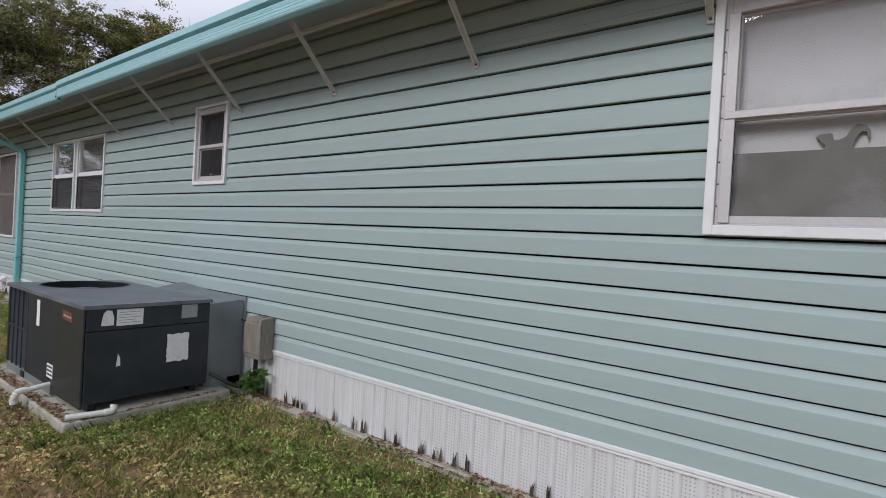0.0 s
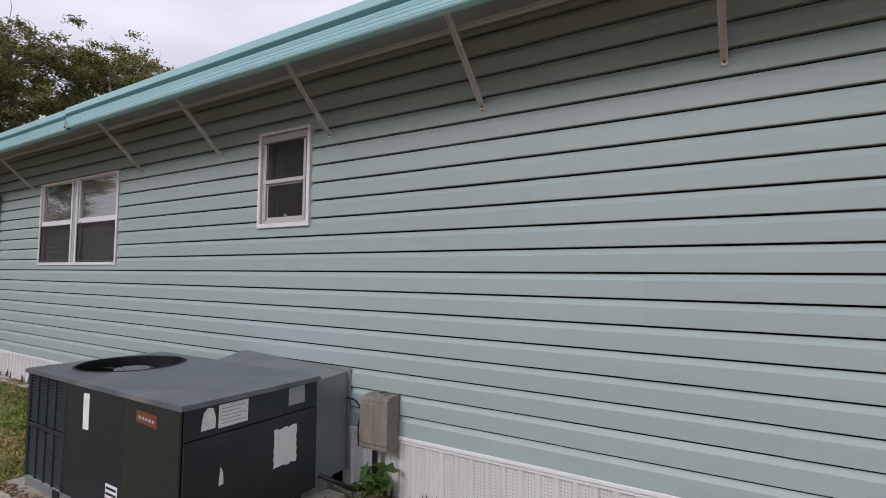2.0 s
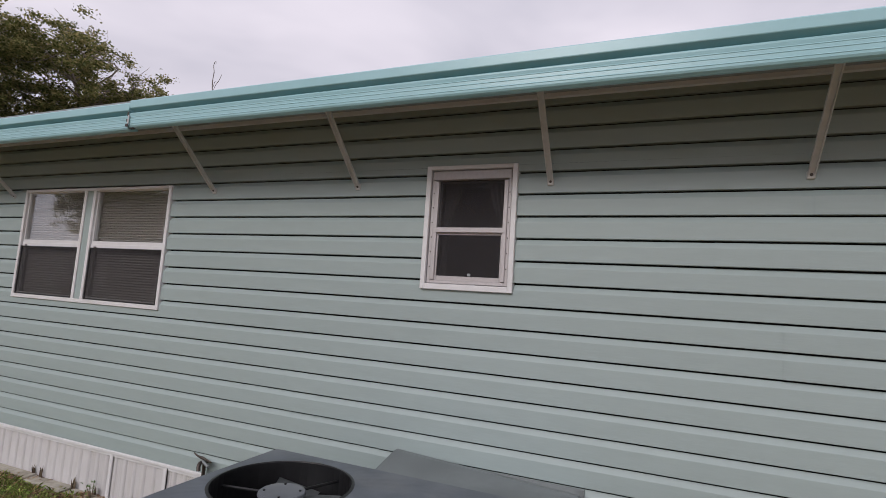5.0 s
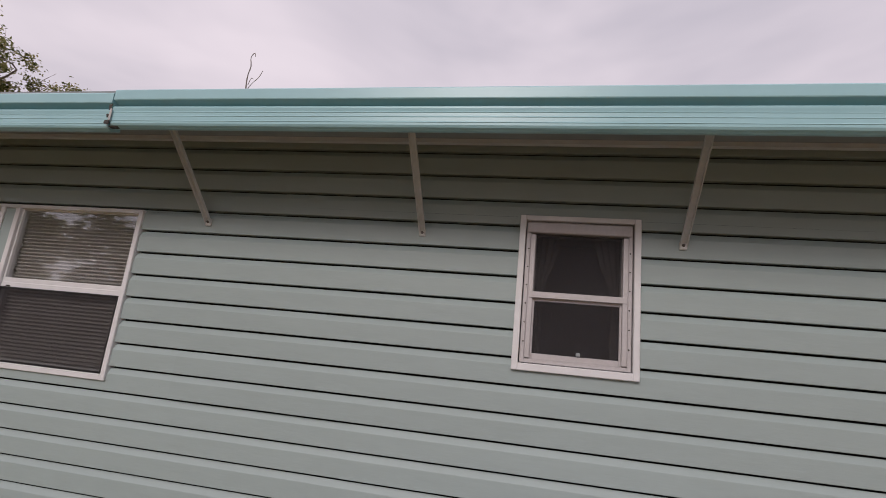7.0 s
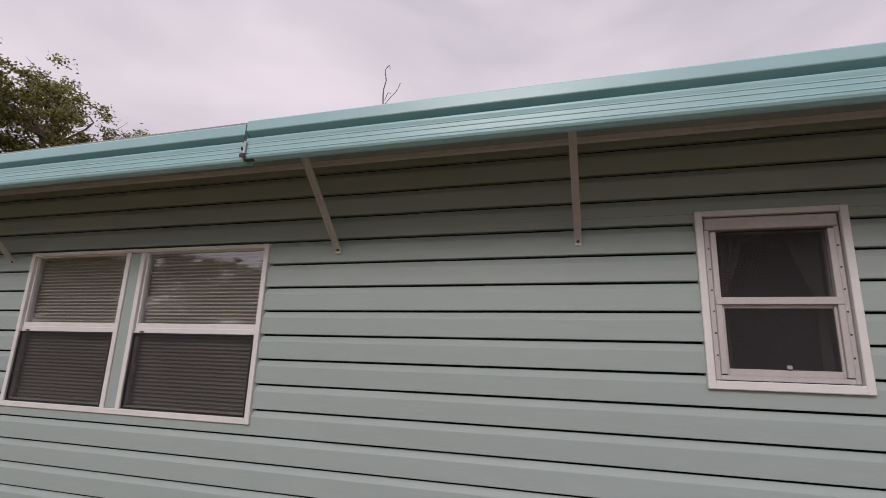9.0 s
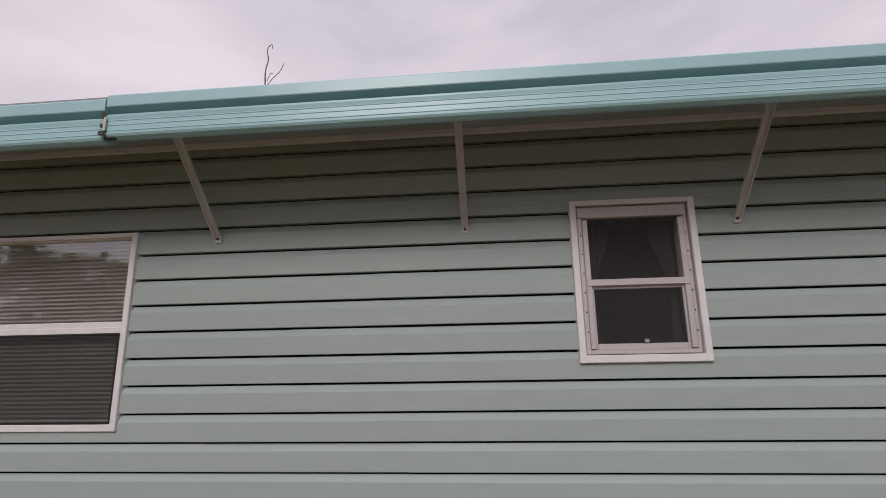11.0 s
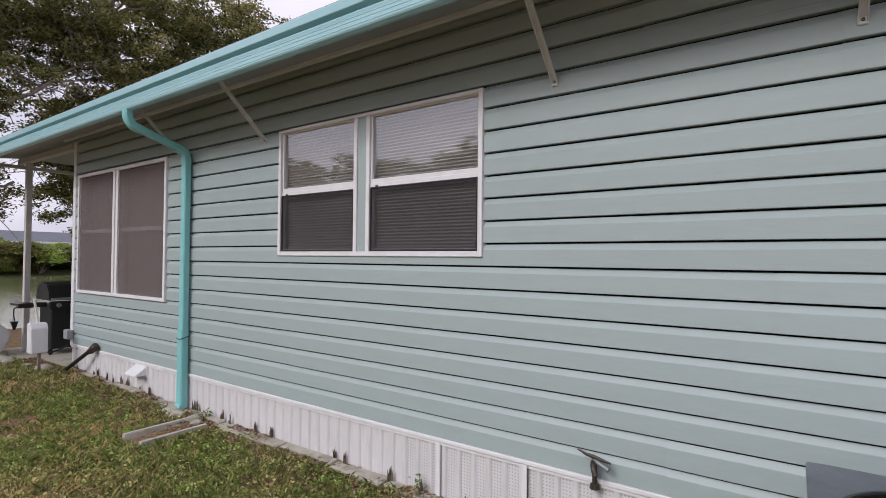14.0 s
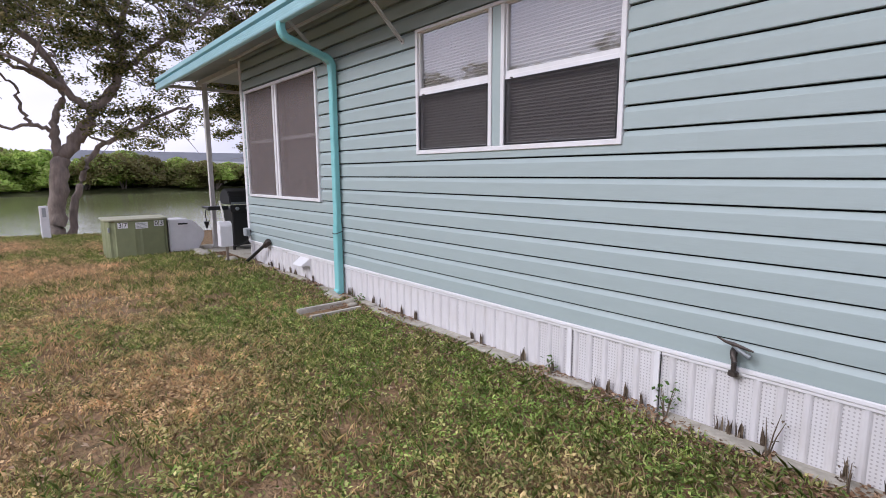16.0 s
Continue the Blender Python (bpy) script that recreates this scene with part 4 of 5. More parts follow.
    return sorted(set(out), key=lambda q: (q[1], -q[0] if q[1] < zb + 0.01 else 0))


courses = 10
rj = random.Random(11)
JOINTS = {0: [-9.4, -5.9, -2.3], 1: [-8.52, -4.93, -1.335], 2: [-9.22, -5.622, -1.992], 3: [-9.07, -5.476, -1.88], 4: [-10.06, -6.464, -2.865], 5: [-9.64, -6.043, -2.449], 6: [-9.24, -5.643, -3.148], 7: [-8.86, -5.264, -2.74], 8: [-9.6, -6.0, -2.4], 9: [-8.0, -4.4]}
for c in range(courses):
    js = [X_FAR + 0.05] + JOINTS[c] + [X_NEAR]
    for xa, xb in zip(js, js[1:]):
        bm = bmesh.new()
        for k in (0, 1):
            zb = LAP0 + (2 * c + k) * LAP
            if zb > Z_SOFFIT - 0.02:
                continue
            zt = min(zb + LAP, Z_SOFFIT - 0.005)
            for ca, cb_, za, ze in cells(xa, xb, zb, zt, HOLES, 0.006):
                prof = lap_profile(zb, za, ze)
                if len(prof) > 1:
                    extrude_x(bm, prof, ca - (0.012 if ca == xa and xa > X_FAR + 0.1 else -0.0006), cb_ - 0.0006, closed=False)
        if xa > X_FAR + 0.1:
            for v in bm.verts:
                if v.co.x < xa - 0.005:
                    v.co.y -= 0.0045
        part("siding_panel", bm, M_SIDING, wall_front)

# ---- foliage helpers ----
def quick_mesh(name, V, F, mat):
    me = bpy.data.meshes.new(name)
    k = F.shape[1]
    me.vertices.add(len(V))
    me.vertices.foreach_set("co", V.astype(np.float32).ravel())
    me.loops.add(F.size)
    me.loops.foreach_set("vertex_index", F.astype(np.int32).ravel())
    me.polygons.add(len(F))
    me.polygons.foreach_set("loop_start", (np.arange(len(F)) * k).astype(np.int32))
    me.update(calc_edges=True)
    me.materials.append(mat)
    return me


def leaf_quads(c, length, width, rng, up=0.0):
    """Rhombic leaves at centres c; up: 0 any way round, near 1 lying flat."""
    n = len(c)
    nrm = rng.normal(size=(n, 3))
    nrm[:, 2] = np.abs(nrm[:, 2]) + up * 3
    nrm /= np.linalg.norm(nrm, axis=1)[:, None]
    d = rng.normal(size=(n, 3))
    d -= (d * nrm).sum(1)[:, None] * nrm
    d /= np.linalg.norm(d, axis=1)[:, None]
    s = np.cross(nrm, d)
    L = (length * rng.uniform(0.7, 1.3, n))[:, None]
    W = (width * rng.uniform(0.7, 1.3, n))[:, None]
    V = np.stack([c - d * L / 2, c + s * W / 2 + d * L * 0.06, c + d * L / 2 - nrm * L * 0.12, c - s * W / 2 + d * L * 0.06], axis=1).reshape(-1, 3)
    return V, np.arange(4 * n).reshape(n, 4)


def leaf_material(name, lo, mid, hi, trans=0.35, patch_scale=0.0, patch=(0.2, 0.15, 0.08), patch_lo=0.45, patch_hi=0.6, rough=0.6, ramp_pos=(0.0, 0.5, 1.0), patch_y=0.0, mottle=0.0):
    m = bpy.data.materials.new(name)
    m.use_nodes = True
    nt = m.node_tree
    nt.nodes.clear()
    out = nt.nodes.new("ShaderNodeOutputMaterial")
    geo = nt.nodes.new("ShaderNodeNewGeometry")
    rp = nt.nodes.new("ShaderNodeValToRGB")
    e = rp.color_ramp.elements
    e[0].position, e[0].color = ramp_pos[0], (*lo, 1)
    e[1].position, e[1].color = ramp_pos[2], (*hi, 1)
    k = e.new(ramp_pos[1])
    k.color = (*mid, 1)
    nt.links.new(geo.outputs["Random Per Island"], rp.inputs["Fac"])
    col = rp.outputs["Color"]
    if patch_scale:
        n = nt.nodes.new("ShaderNodeTexNoise")
        n.inputs["Scale"].default_value, n.inputs["Detail"].default_value = patch_scale, 3.0
        nt.links.new(geo.outputs["Position"], n.inputs["Vector"])
        add = nt.nodes.new("ShaderNodeMath")
        add.operation = "MULTIPLY_ADD"
        add.inputs[1].default_value = 0.17
        nt.links.new(geo.outputs["Random Per Island"], add.inputs[0])
        sp = nt.nodes.new("ShaderNodeSeparateXYZ")
        nt.links.new(geo.outputs["Position"], sp.inputs[0])
        gy_ = nt.nodes.new("ShaderNodeMath")
        gy_.operation, gy_.inputs[1].default_value = "MULTIPLY_ADD", -patch_y
        nt.links.new(sp.outputs["Y"], gy_.inputs[0])
        nt.links.new(n.outputs["Fac"], gy_.inputs[2])
        nt.links.new(gy_.outputs[0], add.inputs[2])
        rg = nt.nodes.new("ShaderNodeMapRange")
        rg.inputs["From Min"].default_value, rg.inputs["From Max"].default_value = patch_lo + 0.085, patch_hi + 0.085
        nt.links.new(add.outputs[0], rg.inputs["Value"])
        mx = nt.nodes.new("ShaderNodeMixRGB")
        mx.inputs[2].default_value = (*patch, 1)
        nt.links.new(rg.outputs["Result"], mx.inputs[0])
        nt.links.new(col, mx.inputs[1])
        col = mx.outputs[0]
    if mottle:
        n2 = nt.nodes.new("ShaderNodeTexNoise")
        n2.inputs["Scale"].default_value, n2.inputs["Detail"].default_value = 10.0, 3.0
        nt.links.new(geo.outputs["Position"], n2.inputs["Vector"])
        rg2 = nt.nodes.new("ShaderNodeMapRange")
        rg2.inputs["From Min"].default_value, rg2.inputs["From Max"].default_value = 0.3, 0.7
        rg2.inputs["To Min"].default_value, rg2.inputs["To Max"].default_value = 1 - mottle, 1 + mottle
        nt.links.new(n2.outputs["Fac"], rg2.inputs["Value"])
        sc2 = nt.nodes.new("ShaderNodeVectorMath")
        sc2.operation = "SCALE"
        nt.links.new(col, sc2.inputs[0])
        nt.links.new(rg2.outputs["Result"], sc2.inputs["Scale"])
        col = sc2.outputs["Vector"]
    pb = nt.nodes.new("ShaderNodeBsdfPrincipled")
    pb.inputs["Roughness"].default_value = rough
    pb.inputs["Specular IOR Level"].default_value = 0.3
    tl = nt.nodes.new("ShaderNodeBsdfTranslucent")
    nt.links.new(col, pb.inputs["Base Color"])
    nt.links.new(col, tl.inputs["Color"])
    ms = nt.nodes.new("ShaderNodeMixShader")
    ms.inputs[0].default_value = trans
    nt.links.new(pb.outputs[0], ms.inputs[1])
    nt.links.new(tl.outputs[0], ms.inputs[2])
    nt.links.new(ms.outputs[0], out.inputs["Surface"])
    return m


M_OAKLEAF = leaf_material("oak_leaves", (0.06, 0.076, 0.025), (0.19, 0.205, 0.07), (0.43, 0.36, 0.165), 0.5)
M_BUSH = leaf_material("bright_bush_leaves", (0.19, 0.30, 0.06), (0.42, 0.57, 0.13), (0.64, 0.74, 0.25), 0.5, 0.22, (0.17, 0.15, 0.06), 0.44, 0.62)
M_BARK = material("grey_oak_bark", (0.26, 0.215, 0.185), 0.9, grain=0.35, grain_scale=14, stain=0.5, stain_scale=3, stain_colour=(0.11, 0.088, 0.078), bump=0.9, bump_scale=22, bump_dist=0.02, stretch=(1, 1, 0.35))
M_WEED = leaf_material("lawn_weed_leaves", (0.08, 0.13, 0.024), (0.26, 0.39, 0.08), (0.52, 0.63, 0.19), 0.35, 0.55, (0.74, 0.52, 0.28), 0.39, 0.58, patch_y=0.075, mottle=0.5)
M_BLADE = leaf_material("lawn_grass_blades", (0.14, 0.20, 0.045), (0.32, 0.38, 0.10), (0.62, 0.52, 0.26), 0.35, 0.7, (0.74, 0.52, 0.29), 0.38, 0.54, patch_y=0.075, mottle=0.5)
M_LITTER = leaf_material("brown_leaf_litter", (0.12, 0.065, 0.035), (0.27, 0.16, 0.09), (0.52, 0.40, 0.27), 0.1)

# ---- lawn ----
rng = np.random.default_rng(7)


def lawn_points(n, xr, yr):
    p = np.column_stack([rng.uniform(*xr, n), rng.uniform(*yr, n)])
    x, y = p[:, 0], p[:, 1]
    ok = ~((x > -5.56) & (x < -3.59) & (y > 1.16) & (y < 2.31)) & (y < 2.40 + 0.03 * np.sin(x * 9))
    ok &= ~((x > -9.70) & (x < -9.32) & (y > 1.79) & (y < 2.36))
    ok &= ~((x < -13.95) & (x > -14.9) & (y > 0.9) & (y < 2.3)) & ~((x < -12.65) & (y > 2.25))
    bare = np.array([noise.noise((a * 1.1, b * 2.0, 5.0)) for a, b in p])
    ok &= ~((y > 2.14 + 0.40 * bare) & (rng.random(len(p)) < 0.55))
    spots_ = np.array([noise.noise((a * 0.55, b * 0.75, 9.0)) + 0.4 * noise.noise((a * 2.6, b * 2.6, 2.0)) for a, b in p])
    ok &= ~((spots_ > 0.22 + 0.14 * y) & (y < 1.3) & (x > -11.5) & (rng.random(len(p)) < 0.5))
    ok &= ~((y > 0.85 + 0.25 * bare) & (y < 1.2) & (x > -5.9) & (x < -3.9) & (rng.random(len(p)) < 0.7))
    p = p[ok]
    z = np.array([ground_z(a, b) for a, b in p]) + 0.006
    return np.column_stack([p, z])


def blades(c, hgt, wid, bend=0.9):
    n = len(c)
    a = rng.uniform(0, 2 * np.pi, n)
    lean = rng.uniform(0.05, bend, n)
    hh = hgt * rng.uniform(0.5, 1.5, n)
    d = np.column_stack([np.cos(a), np.sin(a), np.zeros(n)])
    s = np.column_stack([-np.sin(a), np.cos(a), np.zeros(n)]) * (wid / 2 * rng.uniform(0.7, 1.4, n))[:, None]
    tip = c + d * (hh * lean)[:, None] + np.column_stack([np.zeros(n), np.zeros(n), hh])
    mid = c + d * (hh * lean * 0.3)[:, None] + np.column_stack([np.zeros(n), np.zeros(n), hh * 0.6])
    V = np.stack([c - s, c + s, mid + s * 0.8, tip, mid - s * 0.8], axis=1).reshape(-1, 3)
    return V, np.arange(5 * n).reshape(n, 5)


near, far = ((-11.5, -1.0), (-2.6, 2.42)), ((-18.6, -11.5), (-6.0, 2.6))
pb = lawn_points(130000, *near)
tuft = np.array([noise.noise((a * 5.0, b * 5.0, 1.0)) + 0.6 * noise.noise((a * 12.0, b * 12.0, 4.0)) for a, b in pb[:, :2]])
pb = pb[tuft + rng.normal(0, 0.18, len(tuft)) > -0.10]
V, F = blades(pb, 0.042, 0.006, 1.3)
pf = np.vstack([lawn_points(110000, *far), lawn_points(34000, (-11.5, 5.0), (-8.0, -2.6)), lawn_points(16000, (-1.0, 5.0), (-2.6, 2.42))])
V2, F2 = blades(pf, 0.045, 0.012, 1.2)
F = np.vstack([F, F2 + len(V)])
V = np.vstack([V, V2])
lawn = tagged(new("grass", quick_mesh("grass", V, F, M_BLADE)), "short patchy green and straw-coloured lawn grass", "grass", kind="stuff")
pw_ = np.vstack([lawn_points(270000, *near), lawn_points(36000, *far), lawn_points(30000, (-11.5, 5.0), (-8.0, -2.6)), lawn_points(22000, (-1.0, 5.0), (-2.6, 2.42))])
# weeds grow in clumps
dens = np.array([noise.noise((a * 0.9, b * 0.9, 3.0)) + 0.5 * noise.noise((a * 3.1, b * 3.1, 8.0)) for a, b in pw_[:, :2]])
pw_ = pw_[dens + 0.16 * (pw_[:, 1] + 0.1) + rng.normal(0, 0.12, len(dens)) > -0.10]
pw_[:, 2] += rng.uniform(0.002, 0.035, len(pw_))
half = rng.random(len(pw_)) < 0.5
V, F = leaf_quads(pw_[half], 0.032, 0.010, rng, up=0.2)
V2, F2 = leaf_quads(pw_[~half], 0.022, 0.015, rng, up=0.35)
F = np.vstack([F, F2 + len(V)])
V = np.vstack([V, V2])
tagged(new("lawn_weeds", quick_mesh("lawn_weeds", V, F, M_WEED)), "low green broad-leaved weeds among the grass", "weeds", kind="stuff")
pl = np.vstack([lawn_points(9000, *near), lawn_points(5000, *far)])
# dry leaves caught on the edges of the slab
edge_ = np.vstack([np.column_stack([rng.uniform(-5.54, -3.66, 900), 1.19 + np.abs(rng.normal(0, 0.035, 900))]), np.column_stack([-3.61 - np.abs(rng.normal(0, 0.02, 160)), rng.uniform(1.2, 2.2, 160)])])
edge_ = np.column_stack([edge_, np.full(len(edge_), 0.062)])
by_slab = np.column_stack([rng.uniform(-5.9, -3.7, 1500), 1.15 - np.abs(rng.normal(0, 0.12, 1500))])
by_slab = np.column_stack([by_slab, [ground_z(a, b) + 0.012 for a, b in by_slab]])
on_footing = np.column_stack([rng.uniform(-12.6, 0.5, 4200), rng.uniform(2.395, 2.485, 4200)])
on_footing = np.column_stack([on_footing, [ground_z(a, b) + 0.022 for a, b in on_footing]])
on_footing = on_footing[np.array([noise.noise((a * 2.3, 0.0, 7.0)) for a in on_footing[:, 0]]) > -0.05]
pl = np.vstack([pl, edge_, by_slab, on_footing])
extra = np.column_stack([rng.uniform(-13.6, -4.0, 9000), 2.44 - np.abs(rng.normal(0, 0.20, 9000))])
extra = np.column_stack([extra, [ground_z(a, b) + 0.012 for a, b in extra]])
porch_ = np.column_stack([rng.uniform(-13.6, -11.6, 3500), rng.uniform(1.75, 2.42, 3500)])
porch_ = np.column_stack([porch_, [ground_z(a, b) + 0.016 for a, b in porch_]])
pl = np.vstack([pl, extra, porch_])
pl[:, 2] += 0.012
V, F = leaf_quads(pl, 0.035, 0.016, rng, up=0.7)
tagged(new("leaf_litter", quick_mesh("leaf_litter", V, F, M_LITTER)), "dry brown fallen leaves scattered over the lawn", "leaf litter", kind="stuff")

# weeds and dead stalks at the foot of the skirting
M_STALK = leaf_material("dead_weed_stalks", (0.075, 0.052, 0.036), (0.13, 0.098, 0.068), (0.22, 0.175, 0.12), 0.1)
pts = []
r = random.Random(9)
x = X_FAR + 0.1
while x < 0.5:
    if not -4.9 < x < -3.6 and r.random() < (0.7 if x > -7.3 else 0.35):
        for k in range(r.randint(5, 9)):
            pts.append((x - 0.008 + r.gauss(0, 0.006), 2.474 + r.gauss(0, 0.004), ground_z(x, 2.4) + 0.015))
    x += r.choice((0.1, 0.1, 0.05, 0.2))
V, F = blades(np.array(pts), 0.080, 0.013, 0.18)
V[:, 1] = np.minimum(V[:, 1], 2.486)
tagged(new("dead_stalks", quick_mesh("dead_stalks", V, F, M_STALK)), "dark dead weed stalks against the white skirting", "weeds", kind="stuff")
M_SHRUB = leaf_material("green_weed_leaf", (0.07, 0.13, 0.03), (0.11, 0.20, 0.05), (0.18, 0.28, 0.08), 0.35)


def weed(x, y, n, hgt, leaf, label, seed, mat=None):
    rg = np.random.default_rng(seed)
    z = ground_z(x, y)
    w = thing("weed", (x, y, z), label, "weed")
    bm = bmesh.new()
    tips = []
    for k in range(max(3, n // 7)):
        a = rg.uniform(0, 6.28)
        t = Vector((x + 0.35 * hgt * math.cos(a) * rg.uniform(0.2, 1), min(y + 0.35 * hgt * math.sin(a), 2.46), z + hgt * rg.uniform(0.6, 1.0)))
        b = Vector((x, y, z - 0.01))
        m_ = (b + t) / 2 + Vector((0, 0, hgt * 0.1))
        tube(bm, [b, m_, t], [0.004, 0.003, 0.0015], 5)
        tips += [m_, t, (m_ + t) / 2]
    part("stem", bm, M_STALK if mat is None else mat, w)
    c = np.array([tips[i % len(tips)] for i in range(n)]) + rg.normal(0, 0.022, (n, 3))
    c[:, 1] = np.minimum(c[:, 1], 2.465)
    V, F = leaf_quads(c, leaf, leaf * 0.6, rg, up=0.2)
    ob = new("leaves", quick_mesh("leaves", V - np.array([x, y, z]), F, mat or M_SHRUB))
    ob.parent = w
    return w


weed(-3.42, 2.39, 44, 0.27, 0.11, "leafy green weed growing below the electrical box", 1)
weed(-3.53, 2.36, 30, 0.18, 0.06, "leafy green weed growing below the electrical box", 2)
weed(-6.52, 2.42, 40, 0.20, 0.03, "spindly green weed by the skirting seam", 3)
weed(-6.05, 2.42, 10, 0.26, 0.02, "dry spindly weed against the skirting", 4, M_STALK)
weed(-5.75, 2.40, 12, 0.16, 0.02, "dry spindly weed against the skirting", 5, M_STALK)
weed(-7.25, 2.43, 26, 0.15, 0.025, "small dark weed at the footing", 6)
weed(-9.55, 2.42, 26, 0.12, 0.03, "small dark weed at the footing", 8)

# dead seedling in the gutter
tw = thing("gutter_weed", (-5.93, 1.965, 2.79), "leafless dead seedling growing out of the gutter", "weed")
M_TWIG = material("grey_twig", (0.22, 0.19, 0.17), 0.9, grain=0.2)
part("stem", tube(bmesh.new(), smooth_path([(-5.93, 1.97, 2.78), (-5.94, 1.96, 2.93), (-5.925, 1.95, 2.99), (-5.93, 1.945, 3.035), (-5.91, 1.94, 3.055), (-5.905, 1.94, 3.035)], 3), [0.0032] * 4 + [0.0026] * 4 + [0.002] * 4 + [0.0014] * 4, 5), M_TWIG, tw)
part("twig", tube(bmesh.new(), smooth_path([(-5.93, 1.965, 2.885), (-5.90, 1.95, 2.905), (-5.87, 1.945, 2.93), (-5.855, 1.945, 2.965)], 3), 0.0016, 5), M_TWIG, tw)
part("twig", tube(bmesh.new(), smooth_path([(-5.93, 1.96, 2.90), (-5.915, 1.955, 2.93), (-5.90, 1.95, 2.925)], 3), 0.0014, 5), M_TWIG, tw)

tw.location += Vector((-0.065, 0, 0.022))

# ---- faucet ----
fc = thing("faucet", (-6.225, 2.46, 0.42), "old brass garden faucet on the skirting rail", "faucet")
M_BRASS = material("tarnished_brass", (0.09, 0.075, 0.065), 0.5, metal=0.7, grain=0.25, grain_scale=60)
part("riser", tube(bmesh.new(), [(-6.225, 2.455, 0.375), (-6.225, 2.455, 0.395), (-6.225, 2.455, 0.40), (-6.225, 2.455, 0.50)], [0.024, 0.022, 0.012, 0.012], 10), M_BRASS, fc)
part("body", tube(bmesh.new(), smooth_path([(-6.225, 2.48, 0.50), (-6.225, 2.44, 0.505), (-6.215, 2.40, 0.50), (-6.20, 2.385, 0.465)], 4), 0.013, 10), M_BRASS, fc)
part("handle", tube(bmesh.new(), [(-6.30, 2.43, 0.555), (-6.26, 2.43, 0.54), (-6.225, 2.43, 0.535), (-6.17, 2.43, 0.525), (-6.14, 2.43, 0.52)], [0.004, 0.007, 0.010, 0.007, 0.004], 8), M_BRASS, fc)
part("spout", tube(bmesh.new(), [(-6.24, 2.45, 0.53), (-6.20, 2.42, 0.515), (-6.145, 2.41, 0.495)], [0.009, 0.010, 0.012], 8), M_GALV, fc)
# small hook bracket near the wall by the far skirting
vh = thing("vent_hood", (-10.85, 2.44, 0.3), "white plastic dryer vent hood on the skirting", "vent")
bm = prism(bmesh.new(), [(2.492, 0.375), (2.38, 0.30), (2.375, 0.285), (2.492, 0.285)], "x", -10.96, -10.73)
bmesh.ops.bevel(bm, geom=bm.edges[:], offset=0.005, segments=1, affect="EDGES")
part("hood", bm, M_WHITE, vh)
part("flange", boxm(-10.975, -10.715, 2.484, 2.493, 0.27, 0.395, 0.002), M_WHITE, vh)
pp = thing("leaning_pipe", (-12.1, 2.4, 0.1), "dark pipe with capped head leaning against the skirting", "pipe")
part("pipe", tube(bmesh.new(), [(-12.36, 2.30, 0.11), (-11.88, 2.44, 0.43)], 0.022, 10), M_BLACK, pp)
part("head", tube(bmesh.new(), [(-11.91, 2.43, 0.40), (-11.84, 2.45, 0.455), (-11.80, 2.44, 0.44)], [0.035, 0.045, 0.03], 10), M_BRASS, pp)
# concrete splash block below the downspout
bm = prism(bmesh.new(), [(-9.67, 0.0), (-9.35, 0.0), (-9.355, 0.112), (-9.395, 0.118), (-9.41, 0.035), (-9.50, 0.02), (-9.60, 0.03), (-9.62, 0.118), (-9.665, 0.115)], "y", 1.82, 2.33)
bmesh.ops.bevel(bm, geom=bm.edges[:], offset=0.006, segments=2, affect="EDGES")
rb = random.Random(12)
for v in bm.verts:
    v.co += Vector((rb.uniform(-1, 1), rb.uniform(-1, 1), rb.uniform(-0.5, 0.5))) * 0.004
for v in bm.verts:
    v.co.z -= 0.004
M_PALECONC = material("pale_concrete", (0.50, 0.47, 0.41), 0.9, grain=0.15, grain_scale=30, stain=0.5, stain_scale=6, stain_colour=(0.26, 0.22, 0.16), bump=0.4, bump_scale=60)
single("splash_block", bm, M_PALECONC, (-9.5, 2.08, 0.07), "pale concrete splash block with raised rims on the lawn", "splash block")
for k in range(9):
    sx, sy, sr = -9.9 + rb.uniform(-0.35, 0.75), 2.36 + rb.uniform(-0.05, 0.02), rb.uniform(0.03, 0.065)
    bm = bmesh.new()
    bmesh.ops.create_icosphere(bm, subdivisions=2, radius=sr)
    for v in bm.verts:
        v.co *= 1 + 0.3 * noise.noise(v.co * 16 + Vector((k, 3, 0)))
        v.co.z *= 0.6
    ob = single("stone", bm, M_CONC, (0, 0, 0), "small grey stone at the foot of the downspout", "stone", "downspout stones")
    ob.location = (sx, sy, ground_z(sx, sy) + sr * 0.4)

# sealed joint between the two gutter lengths
gj = thing("gutter_joint", (-6.646, 1.91, 2.69), "cracked dark sealant on the gutter joint", "gutter joint")
M_SEAL = material("dirty_sealant", (0.06, 0.055, 0.05), 0.8, grain=0.4, grain_scale=60, bump=0.5)
M_SEALW = material("flaking_white_sealant", (0.55, 0.55, 0.54), 0.8, grain=0.3, grain_scale=50)
for zc, w, hh in ((2.778, 0.008, 0.03), (2.735, 0.012, 0.014), (2.702, 0.016, 0.018)):
    bm = boxm(-6.648 - w, -6.648 + w * 0.7, 1.899, 1.906, zc - hh / 2, zc + hh / 2, 0.003)
    for v in bm.verts:
        v.co += Vector((rb.uniform(-1, 1), 0, rb.uniform(-1, 1))) * 0.004
    part("sealant", bm, M_SEAL, gj)
part("sealant_flake", boxm(-6.646, -6.634, 1.898, 1.9035, 2.71, 2.77, 0.002), M_SEALW, gj, "flaking white sealant")
